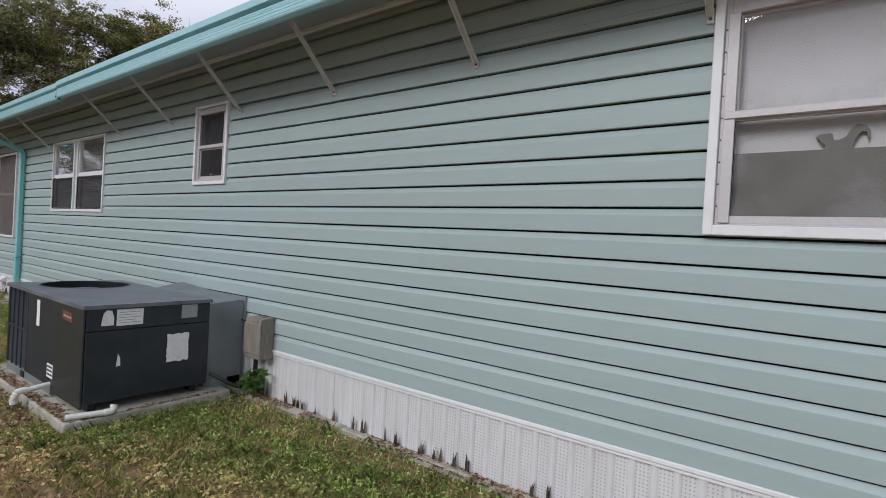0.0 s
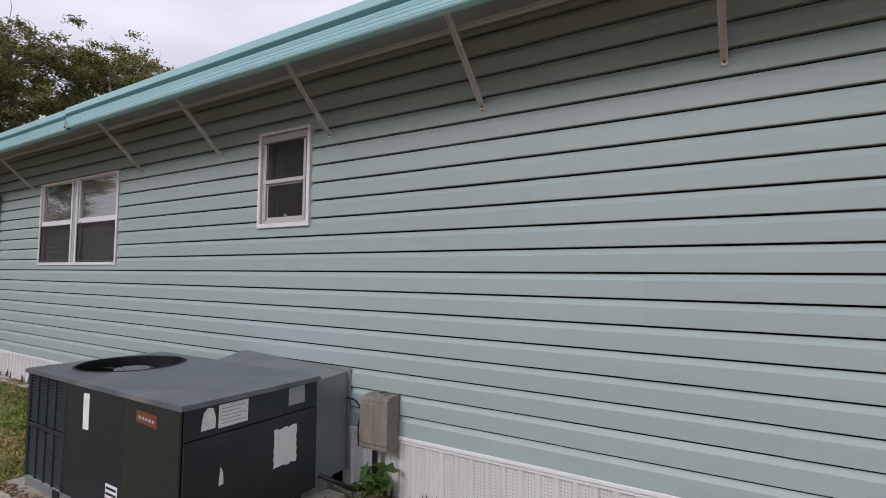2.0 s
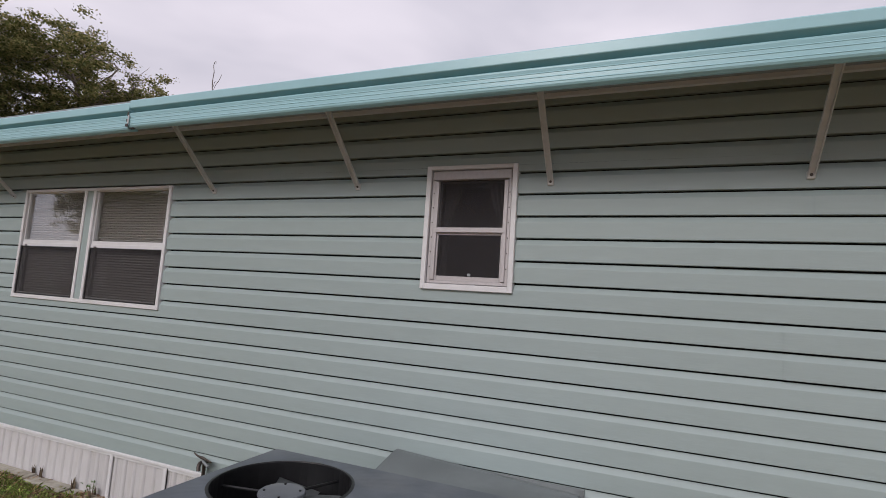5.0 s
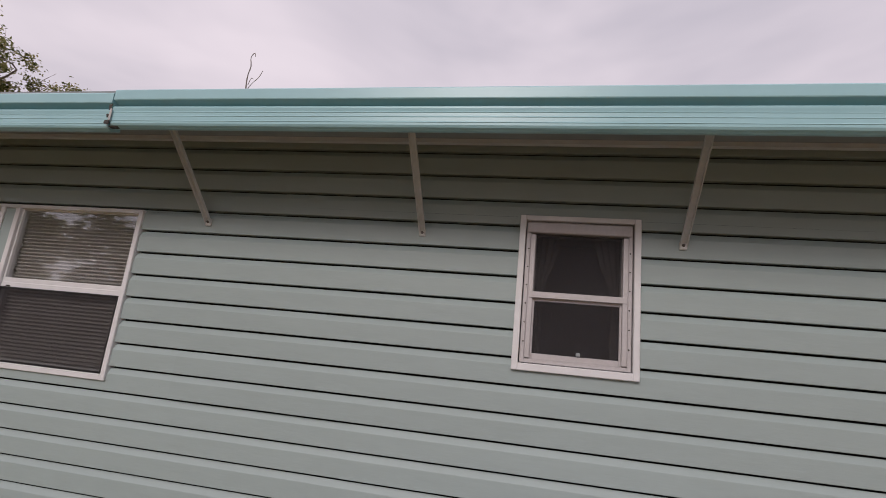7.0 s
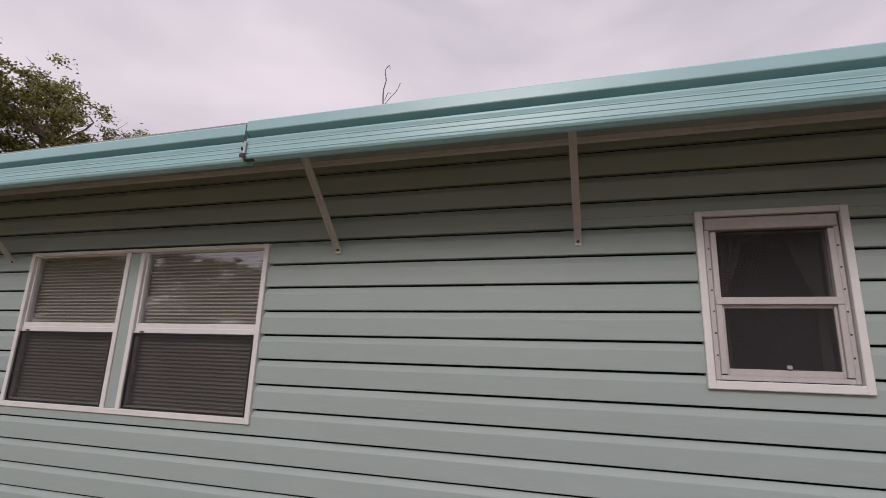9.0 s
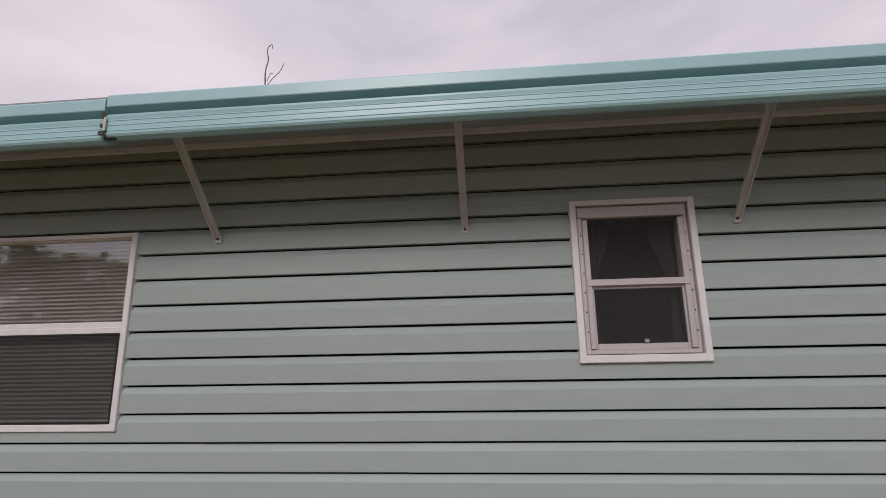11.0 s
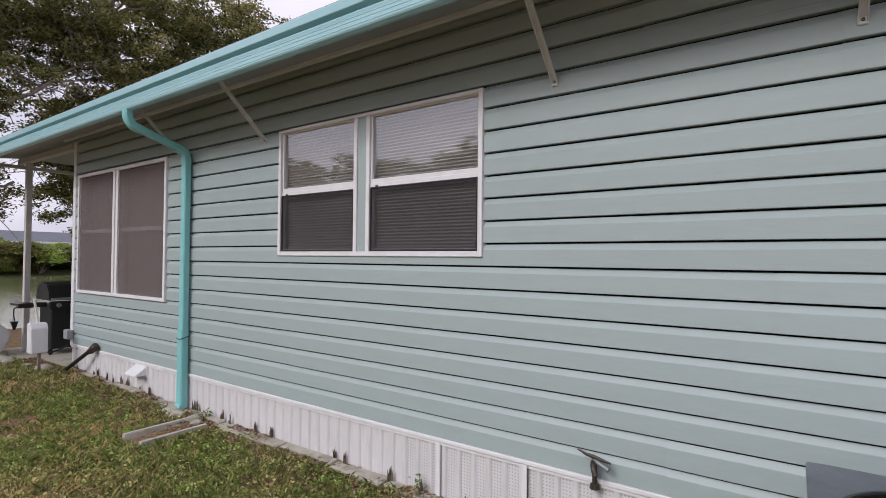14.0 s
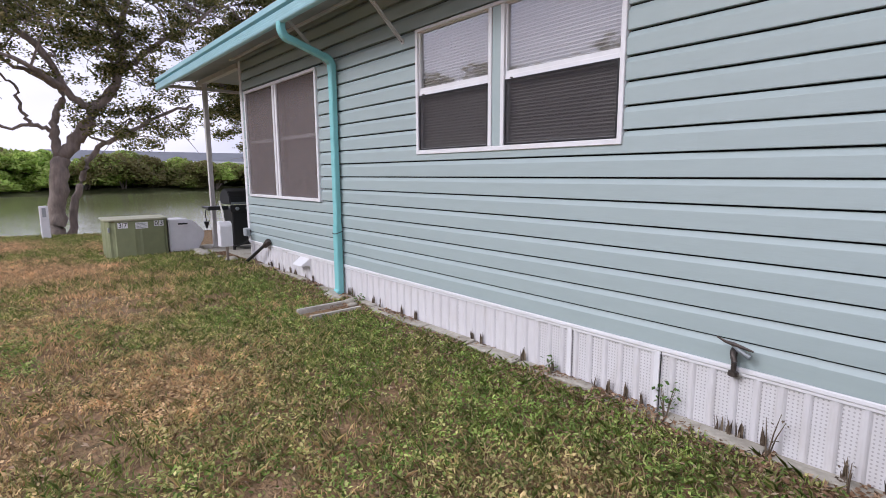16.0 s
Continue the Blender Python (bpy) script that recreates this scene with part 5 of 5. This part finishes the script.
part("drip_stain", boxm(-6.65, -6.60, 1.915, 1.94, 2.684, 2.690, 0.002), M_SEAL, gj)

# ---- porch end ----
M_POST = material("grey_white_painted_post", (0.55, 0.53, 0.50), 0.6, grain=0.06, grain_scale=20, stain=0.3, stain_scale=6)
po = thing("porch_post", (-14.25, 2.50, 0.12), "pale painted square porch post", "post")
part("shaft", boxm(-14.285, -14.215, 2.465, 2.535, 0.14, 2.78, 0.006), M_POST, po)
part("base", boxm(-14.30, -14.20, 2.45, 2.55, 0.13, 0.17, 0.004), M_POST, po)
single("porch_beam", boxm(-14.59, X_FAR - 0.02, 2.46, 2.54, 2.765, 2.835, 0.004), M_POST, (-13.5, 2.5, 2.77), "painted beam from porch post to house corner", "beam", kind="structure")
single("porch_end_beam", boxm(-14.66, -14.59, 2.00, 8.6, 2.72, 2.765, 0.004), M_POST, (-14.6, 4, 2.72), "painted beam across the porch roof end", "beam", kind="structure")
bm = boxm(-14.75, X_FAR + 0.02, 2.30, 8.3, -0.1, 0.125, 0.012, 2)
single("porch_slab", bm, M_CONC, (-13.7, 5, 0), "stained concrete porch slab", "slab", kind="structure")
r = random.Random(21)
for i in range(12):
    x, y = r.uniform(-14.6, -12.7), r.uniform(2.10, 2.30)
    s = r.uniform(0.04, 0.11)
    bm = bmesh.new()
    bmesh.ops.create_icosphere(bm, subdivisions=2, radius=s)
    for v in bm.verts:
        v.co *= 1 + 0.25 * noise.noise(v.co * 14 + Vector((i, 0, 0)))
        v.co.z *= 0.55
    ob = single("stone", bm, M_CONC, (0, 0, 0), "grey edging stone beside the porch slab", "stone", "edging stones")
    ob.location = (x, y, ground_z(x, y) + s * 0.2)

# gas grill on the porch
gr = thing("grill", (-13.9, 3.0, 0.125), "black gas grill with lid and side shelf on the porch", "grill")
part("cart", boxm(-14.12, -13.68, 2.62, 3.40, 0.20, 0.80, 0.015, 2), M_BLACK, gr)
bm = prism(bmesh.new(), [(-14.15, 0.86), (-13.64, 0.86), (-13.66, 0.98), (-13.74, 1.07), (-13.9, 1.11), (-14.06, 1.07), (-14.13, 0.98)], "y", 2.58, 3.44)
bmesh.ops.bevel(bm, geom=bm.edges[:], offset=0.012, segments=2, affect="EDGES")
lid = part("lid", bm, M_BLACK, gr)
part("lid_trim", boxm(-13.655, -13.635, 2.60, 3.42, 0.865, 0.895, 0.004), M_GALV, lid, "grey metal lid trim")
part("control_panel", boxm(-13.67, -13.62, 2.58, 3.44, 0.74, 0.85, 0.008), M_BLACK, gr)
for yk in (2.68, 2.84, 3.0, 3.16):
    bm = bmesh.new()
    bmesh.ops.create_cone(bm, segments=14, radius1=0.03, radius2=0.026, depth=0.03, cap_ends=True, matrix=pose(-13.605, yk, 0.795, 0, 90, 0))
    part("knob", bm, M_GALV, gr, "grey control knob")
part("side_shelf", boxm(-14.08, -13.70, 2.28, 2.57, 0.80, 0.83, 0.006), M_BLACK, gr)
part("shelf_edge", boxm(-13.71, -13.68, 2.26, 2.57, 0.78, 0.84, 0.006), M_BLACK, gr)
for xx in (-14.08, -13.72):
    for yy in (2.63, 3.37):
        part("leg", boxm(xx - 0.02, xx + 0.02, yy - 0.02, yy + 0.02, 0.125, 0.21, 0.004), M_BLACK, gr)
part("hook", tube(bmesh.new(), smooth_path([(-13.70, 2.27, 0.80), (-13.70, 2.235, 0.79), (-13.70, 2.22, 0.74), (-13.70, 2.23, 0.62)], 4), 0.008, 6), M_BLACK, gr)
bm = bmesh.new()
bmesh.ops.create_cone(bm, segments=10, radius1=0.012, radius2=0.045, depth=0.11, cap_ends=True, matrix=pose(-13.70, 2.23, 0.56))
part("hanging_tool", bm, M_BLACK, gr)

# white box on a stake
ub = thing("utility_box", (-12.55, 2.17, 0.1), "white plastic utility box on a wooden stake", "utility box")
bm = prism(bmesh.new(), [(-12.60, 0.36), (-12.46, 0.36), (-12.46, 0.64), (-12.50, 0.70), (-12.60, 0.70)], "y", 2.05, 2.21)
bmesh.ops.bevel(bm, geom=bm.edges[:], offset=0.008, segments=2, affect="EDGES")
part("case", bm, M_WHITE, ub)
part("stake", boxm(-12.585, -12.555, 2.145, 2.175, 0.0, 0.38, 0.003), M_BARK, ub, "thin wooden stake")
part("conduit", tube(bmesh.new(), [(-12.53, 2.13, 0.69), (-12.56, 2.12, 0.85), (-12.58, 2.10, 0.98)], 0.012, 8), M_PVC, ub, "white plastic conduit")
part("hose", tube(bmesh.new(), smooth_path([(-12.53, 2.20, 0.37), (-12.57, 2.28, 0.34), (-12.60, 2.38, 0.36), (-12.61, 2.46, 0.40)], 4), 0.011, 6), M_BLACK, ub)
single("junction_box", boxm(-12.66, -12.54, 2.42, 2.482, 0.47, 0.58, 0.006), M_GREYLAB, (-12.6, 2.45, 0.47), "small grey junction box on the house corner", "junction box")

# pad-mounted transformer
M_TRGREEN = material("faded_olive_enamel", (0.235, 0.26, 0.135), 0.6, grain=0.08, grain_scale=10, stain=0.45, stain_scale=4, stain_colour=(0.19, 0.20, 0.11), bump=0.1)
M_TRTOP = material("pale_olive_lid", (0.42, 0.42, 0.30), 0.6, grain=0.08, grain_scale=9, stain=0.3, stain_scale=5)
tf = thing("transformer", (-14.4, 1.36, 0.1), "faded olive green pad-mounted transformer cabinet on the lawn", "transformer")
bm = prism(bmesh.new(), [(-14.80, 0.98), (-14.22, 0.96), (-14.10, 1.03), (-14.045, 1.36), (-14.10, 1.76), (-14.76, 1.80)], "z", 0.05, 0.655)
bmesh.ops.bevel(bm, geom=[e for e in bm.edges if abs(e.verts[0].co.z - e.verts[1].co.z) > 0.3], offset=0.05, segments=3, affect="EDGES")
part("cabinet", bm, M_TRGREEN, tf)
bm = prism(bmesh.new(), [(-14.82, 0.96), (-14.21, 0.94), (-14.085, 1.02), (-14.03, 1.36), (-14.085, 1.78), (-14.78, 1.82)], "z", 0.657, 0.685)
bmesh.ops.bevel(bm, geom=bm.edges[:], offset=0.010, segments=2, affect="EDGES")
part("lid", bm, M_TRTOP, tf, "paler weathered lid")
part("hasp", boxm(-14.16, -14.12, 0.985, 1.01, 0.50, 0.57, 0.004), M_GREYLAB, tf)


def plate(parent, c, out_dir, w, hgt, mat, name, label):
    """A small flat plate on an upright face; returns its pose."""
    o = Vector(out_dir).normalized()
    side = Vector((0, 0, 1)).cross(o)
    m = Matrix((side, Vector((0, 0, 1)), o)).transposed().to_4x4()
    m.translation = Vector(c) + o * 0.003
    bm = bmesh.new()
    box(bm, -w / 2, w / 2, -hgt / 2, hgt / 2, -0.001, 0.001)
    bmesh.ops.transform(bm, matrix=m, verts=bm.verts)
    return part(name, bm, mat, parent, label), m


def lettering(text, size, m, parent, mat):
    cu = bpy.data.curves.new("digit", "FONT")
    cu.body, cu.size, cu.align_x, cu.align_y, cu.extrude = text, size, "CENTER", "CENTER", 0.0004
    cu.materials.append(mat)
    ob = new("digit", cu)
    ob.parent = parent
    ob.matrix_basis = Matrix.Translation(-ORIGIN[parent.name]) @ m @ pose(0, 0, 0.002)
    return ob


nl, nr = Vector((0.33, -0.055, 0)), Vector((0.40, 0.055, 0))
fl = lambda t: Vector((-14.10 + 0.055 * t, 1.03 + 0.33 * t, 0))
fr_ = lambda t: Vector((-14.045 - 0.055 * t, 1.36 + 0.40 * t, 0))
for t, ch in ((0.32, "3"), (0.52, "7")):
    pl_, m = plate(tf, fl(t) + Vector((0, 0, 0.595)), nl, 0.062, 0.085, M_PAPER, "number_tile", "white number tile")
    lettering(ch, 0.095, m, pl_, M_BLACK)
pl_, m = plate(tf, fr_(0.12) + Vector((0, 0, 0.585)), nr, 0.17, 0.095, M_PAPER, "notice", "white printed notice")
for i in range(4):
    bm = boxm(-0.07, 0.07 - 0.02 * (i % 2), 0.026 - i * 0.02, 0.032 - i * 0.02, 0.0012, 0.0022)
    bmesh.ops.transform(bm, matrix=m, verts=bm.verts)
    part("print_line", bm, M_GREYLAB, pl_)
for t, ch in ((0.62, "0"), (0.80, "3")):
    pl_, m = plate(tf, fr_(t) + Vector((0, 0, 0.60)), nr, 0.062, 0.085, M_PAPER, "number_tile", "white number tile")
    lettering(ch, 0.095, m, pl_, M_BLACK)

# white plastic bin beside it
wb = thing("plastic_bin", (-14.4, 2.03, 0.1), "white plastic storage bin with chamfered end and hand slot", "bin")
bm = prism(bmesh.new(), [(1.80, 0.11), (2.20, 0.11), (2.31, 0.29), (2.33, 0.42), (2.16, 0.60), (2.05, 0.63), (1.80, 0.63)], "x", -14.62, -14.20)
bmesh.ops.bevel(bm, geom=bm.edges[:], offset=0.018, segments=2, affect="EDGES")
part("body", bm, M_WHITE, wb)
part("hand_slot", boxm(-14.202, -14.196, 1.94, 2.08, 0.545, 0.57, 0.002), M_BLACK, wb)
# cable pedestal by the oak
cp_ = thing("cable_pedestal", (-17.6, 0.42, 0.08), "pale grey plastic cable pedestal by the tree", "pedestal")
part("cover", boxm(-17.67, -17.53, 0.35, 0.49, 0.14, 0.76, 0.02, 2), M_WHITE, cp_)
part("foot", boxm(-17.67, -17.53, 0.355, 0.485, 0.02, 0.15, 0.01), M_PVC, cp_)
part("window_plate", boxm(-17.532, -17.526, 0.39, 0.45, 0.55, 0.72, 0.002), M_GREYLAB, cp_)

# ---- trees ----
def oak(name, label, base, limbs, blobs, leaves, seed, leaf=0.115):
    """limbs: point lists with radii at both ends; blobs: (centre, radii, clumps) of crown."""
    rg = np.random.default_rng(seed)
    t = thing(name, base, label, "tree")
    bm = bmesh.new()
    joints = []
    for pts, r0, r1 in limbs:
        path = smooth_path(pts, 5)
        n = len(path)
        path = [p + Vector(rg.normal(0, 0.02, 3)) * (0.3 if i < 2 else 1) for i, p in enumerate(path)]
        rad = [(r0 + (r1 - r0) * i / (n - 1)) * (1 + 0.07 * rg.normal()) for i in range(n)]
        if pts[0][2] < 0.3:
            rad[0] *= 1.35
        rad = [q * 0.64 for q in rad] if base[1] < 3 else rad
        tube(bm, path, rad, 10)
        joints += [(p, r) for p, r in zip(path[n // 3:], rad[n // 3:])]
    clumps = []
    for c, rd, k in blobs:
        for i in range(k):
            d = rg.normal(size=3)
            d /= np.linalg.norm(d)
            clumps.append(np.array(c) + d * np.array(rd) * rg.uniform(0.35, 0.95) ** 0.6)
    for cl in clumps:
        v = Vector(cl)
        p, r = min(joints, key=lambda q: (q[0] - v).length + rg.uniform(0, 0.8))
        mid = p.lerp(v, 0.5) + Vector(rg.normal(0, 0.18, 3)) + Vector((0, 0, 0.12))
        rr = min(r * 0.55, 0.05)
        path = smooth_path([p, mid, v], 3)
        tube(bm, path, [rr + (0.008 - rr) * i / (len(path) - 1) for i in range(len(path))], 5, cap=False)
        for q in range(3):
            e = v + Vector(rg.normal(0, 0.35, 3))
            tube(bm, [mid.lerp(v, 0.6), mid.lerp(e, 0.75) + Vector(rg.normal(0, 0.06, 3)), e], [0.010, 0.007, 0.004], 4, cap=False)
    part("trunk", bm, M_BARK, t, "grey-brown forking trunk and limbs", smooth=True)
    per = leaves // len(clumps)
    cs = []
    for cl in clumps:
        k = int(per * rg.uniform(0.5, 1.5))
        sub = cl + rg.normal(0, 1, (7, 3)) * np.array([0.42, 0.42, 0.24])
        pick = rg.integers(0, 7, k)
        cs.append(sub[pick] + rg.normal(0, 1, (k, 3)) * np.array([0.115, 0.115, 0.055]))
    V, F = leaf_quads(np.vstack(cs), leaf, leaf * 0.55, rg, up=0.25)
    ob = new("crown", quick_mesh("crown", V - np.array(base), F, M_OAKLEAF))
    ob.parent = t
    tagged(ob, "dark green small-leaved crown with gaps of sky")
    return t


TX = -18.3
oak("oak_tree", "old forking oak with dark crown on the pond bank", (TX, 0.6, 0.05), [
    ([(TX, 0.60, 0.0), (TX, 0.66, 0.6), (TX + 0.05, 0.78, 1.35), (TX, 0.85, 1.8)], 0.27, 0.22),
    ([(TX, 0.84, 1.7), (TX + 0.1, 1.15, 2.1), (TX + 0.1, 1.38, 2.45), (TX + 0.1, 1.45, 2.72)], 0.22, 0.17),
    ([(TX + 0.1, 1.43, 2.65), (TX + 0.2, 1.80, 3.1), (TX + 0.2, 1.98, 3.6), (TX + 0.1, 2.05, 4.2), (TX, 2.3, 5.2), (TX - 0.2, 2.6, 6.4)], 0.16, 0.06),
    ([(TX + 0.1, 1.43, 2.65), (TX + 0.3, 1.05, 2.95), (TX + 0.5, 0.70, 3.6), (TX + 0.6, 0.35, 3.95), (TX + 0.8, -0.6, 4.7), (TX + 1.0, -1.4, 5.6)], 0.13, 0.05),
    ([(TX + 0.3, 1.0, 3.0), (TX + 0.8, 0.5, 3.3), (TX + 1.2, -0.2, 3.5), (TX + 1.3, -1.2, 3.9)], 0.08, 0.03),
    ([(TX, 0.80, 1.7), (TX - 0.05, 0.76, 2.2), (TX - 0.1, 0.85, 2.6), (TX - 0.1, 0.98, 3.0), (TX - 0.2, 0.6, 3.3), (TX - 0.3, 0.0, 3.6), (TX - 0.4, -0.8, 4.4)], 0.14, 0.04),
    ([(TX - 0.05, 0.76, 2.2), (TX - 0.1, 0.45, 2.35), (TX - 0.1, 0.30, 2.6), (TX - 0.1, 0.28, 3.0), (TX - 0.2, 0.05, 3.3)], 0.07, 0.03),
    ([(TX - 0.1, 0.45, 2.33), (TX, -0.1, 2.25), (TX, -0.7, 2.5), (TX, -1.4, 2.7)], 0.05, 0.02),
    ([(TX - 0.15, 0.85, 0.0), (TX - 0.15, 1.0, 0.7), (TX - 0.1, 1.18, 1.4), (TX, 1.50, 1.9), (TX + 0.1, 2.0, 2.2), (TX + 0.2, 2.6, 2.6), (TX + 0.3, 3.3, 2.9)], 0.13, 0.04),
    ([(TX + 0.2, 1.95, 3.5), (TX + 0.6, 2.6, 4.0), (TX + 0.8, 3.4, 4.6), (TX + 1.0, 4.2, 5.4)], 0.09, 0.04),
    ([(TX + 0.1, 2.1, 4.3), (TX + 0.3, 1.5, 5.2), (TX + 0.3, 1.0, 6.3), (TX + 0.2, 0.6, 7.2)], 0.07, 0.03),
], [((TX, 1.0, 6.2), (2.6, 3.2, 2.1), 66), ((TX + 0.8, -1.2, 4.6), (1.6, 1.8, 1.1), 20), ((TX + 0.6, 3.6, 5.2), (1.8, 1.6, 1.5), 26), ((TX + 0.2, 2.2, 2.5), (0.6, 0.9, 0.35), 7), ((TX + 0.3, 0.6, 4.2), (1.5, 1.8, 0.7), 16), ((TX, -1.3, 3.4), (0.8, 1.2, 0.7), 10), ((TX, 2.4, 3.6), (1.0, 1.2, 0.6), 8)], 92000, 5, 0.074)
oak_b = oak("oak_tree", "large dark oak standing beyond the house", (-19.0, 6.6, 0.0), [
    ([(-19.0, 6.6, -0.1), (-18.9, 6.5, 1.2), (-18.7, 6.4, 2.4)], 0.32, 0.24),
    ([(-18.7, 6.4, 2.3), (-18.2, 7.2, 3.6), (-17.6, 7.8, 5.2), (-17.2, 8.0, 6.6)], 0.2, 0.06),
    ([(-18.7, 6.4, 2.3), (-18.3, 5.6, 3.6), (-18.0, 5.2, 5.2), (-17.9, 4.9, 6.8)], 0.2, 0.06),
    ([(-18.7, 6.4, 2.2), (-18.6, 5.4, 2.8), (-18.4, 4.6, 3.2), (-18.2, 3.9, 3.5)], 0.12, 0.04),
    ([(-18.5, 6.6, 2.9), (-19.3, 6.9, 4.6), (-19.5, 6.8, 6.4)], 0.15, 0.05),
], [((-17.6, 7.9, 6.8), (1.8, 1.9, 1.55), 46), ((-16.9, 9.4, 6.25), (1.1, 1.0, 1.0), 16), ((-18.2, 5.0, 6.45), (2.0, 1.8, 1.65), 42), ((-18.6, 4.6, 3.3), (0.9, 1.1, 0.9), 20), ((-18.4, 6.2, 4.4), (2.0, 2.2, 1.1), 36), ((-16.9, 8.6, 4.9), (1.4, 1.2, 1.2), 22), ((-18.8, 5.8, 2.4), (0.8, 1.4, 0.7), 14)], 175000, 6, 0.080)

# the row of trees mirrored in the window panes
for tx, ty, turn, size in ((-34, -17, 40, 0.95), (-29, -14.5, 120, 0.85), (-24.5, -16.5, 200, 0.9), (-19.5, -14.5, 300, 0.8), (-15.0, -16.5, 75, 0.9), (-10.5, -15.0, 160, 0.8), (-6.0, -17.0, 250, 0.9), (-1.5, -15.5, 20, 0.8), (3.5, -16.5, 100, 0.9)):
    mirrored = copy_thing(oak_b, pose(tx, ty, 0, 0, 0, turn))
    mirrored.scale = (size, size, size)
    tagged(mirrored, "large dark oak in the row facing the house")

# ---- pond, far bank, distance ----
M_WATER = bpy.data.materials.new("murky_pond_water")
M_WATER.use_nodes = True
nt = M_WATER.node_tree
b = nt.nodes["Principled BSDF"]
b.inputs["Base Color"].default_value = (0.20, 0.22, 0.10, 1)
b.inputs["Roughness"].default_value = 0.03
b.inputs["IOR"].default_value = 1.33
g_ = nt.nodes.new("ShaderNodeNewGeometry")
mp_ = nt.nodes.new("ShaderNodeMapping")
mp_.inputs["Scale"].default_value = (1.6, 0.7, 1)
n_ = nt.nodes.new("ShaderNodeTexNoise")
n_.inputs["Scale"].default_value, n_.inputs["Detail"].default_value = 4.0, 4.0
bp_ = nt.nodes.new("ShaderNodeBump")
bp_.inputs["Strength"].default_value, bp_.inputs["Distance"].default_value = 0.3, 0.03
nt.links.new(g_.outputs["Position"], mp_.inputs["Vector"])
nt.links.new(mp_.outputs["Vector"], n_.inputs["Vector"])
nt.links.new(n_.outputs["Fac"], bp_.inputs["Height"])
nt.links.new(bp_.outputs["Normal"], b.inputs["Normal"])
bm = bmesh.new()
for p in ((-17.6, -60), (-17.6, 60), (-58, 60), (-58, -60)):
    bm.verts.new((*p, -0.22))
bm.faces.new(bm.verts)
single("water", bm, M_WATER, (-40, 0, -0.22), "still murky green pond reflecting sky and bushes", kind="structure")
M_FARLAWN = material("far_bank_earth", (0.10, 0.11, 0.04), 0.95, grain=0.3, grain_scale=2)
bm = bmesh.new()
prism(bm, [(-57.0, -0.35), (-58.5, 0.15), (-62, 0.4), (-600, 0.4), (-600, -2), (-57, -2)], "y", -500, 500)
single("far_bank", bm, M_FARLAWN, (-60, 0, 0), "far grassy bank of the pond", kind="structure")


def bush(x, y, w, hgt, seed):
    rg = np.random.default_rng(seed)
    t = thing("bush", (x, y, 0.15), "rounded bright green bush on the far pond bank", "bush", "far bank bushes")
    n = 8100
    lobes = [(rg.uniform(-0.5, 0.5) * w, rg.uniform(-0.55, 0.55) * w, rg.uniform(0.25, 0.7) * hgt, rg.uniform(0.2, 0.42) * w) for _ in range(14)]
    cs = []
    for lx, ly, lz, lr in lobes:
        d = rg.normal(size=(n // 14, 3))
        d /= np.linalg.norm(d, axis=1)[:, None]
        d[:, 2] = np.abs(d[:, 2]) * 0.8 - 0.1
        cs.append(np.array([lx, ly, lz]) + d * lr * rg.uniform(0.7, 1.05, (len(d), 1)))
    cs = np.vstack(cs)
    cs = cs[cs[:, 2] > 0]
    V, F = leaf_quads(cs, 0.24, 0.14, rg, up=0.15)
    ob = new("leaves", quick_mesh("leaves", V, F, M_BUSH))
    ob.parent = t
    bm = bmesh.new()
    for k in range(4):
        tube(bm, [(x, y, 0.0), (x + rg.uniform(-0.3, 0.3) * w, y + rg.uniform(-0.3, 0.3) * w, hgt * 0.6)], [0.07, 0.02], 5)
    part("stem", bm, M_BARK, t)
    return t


r = random.Random(31)
made = [bush(-59.5, 0, 2.6, 2.1, 41), bush(-59.5, 0, 3.0, 2.5, 42), bush(-59.5, 0, 2.2, 1.8, 43)]
spots = [(-57.9 - 1.8 * (i % 2) - r.uniform(0, 0.8), -14 + 1.35 * i + r.uniform(-0.4, 0.4)) for i in range(38)]
for i, (x, y) in enumerate(spots):
    m = pose(x, y, -0.25, 0, 0, r.uniform(0, 360))
    if i < 3:
        made[i].matrix_basis = m
    else:
        o = copy_thing(made[r.randint(0, 2)], m)
        s = r.uniform(0.9, 1.62) * (1.0 if i % 2 == 0 else 1.2)
        o.scale = (s, s, s * r.uniform(0.75, 1.05))
# long low building beyond the bushes
fb = thing("far_building", (-82, 14, 0.4), "long low building with grey roof beyond the pond", "building")
M_FARROOF = material("far_grey_roofing", (0.13, 0.14, 0.16), 0.8, grain=0.1, grain_scale=1)
part("wall", boxm(-88, -80, 4, 34, 0.4, 3.1), M_WHITE, fb)
part("roof", prism(bmesh.new(), [(-89, 3.05), (-79, 3.05), (-84, 4.45)], "y", 3.4, 34.6), M_FARROOF, fb)
part("fascia", boxm(-79.05, -78.9, 3.4, 34.6, 2.85, 3.08), M_WHITE, fb)
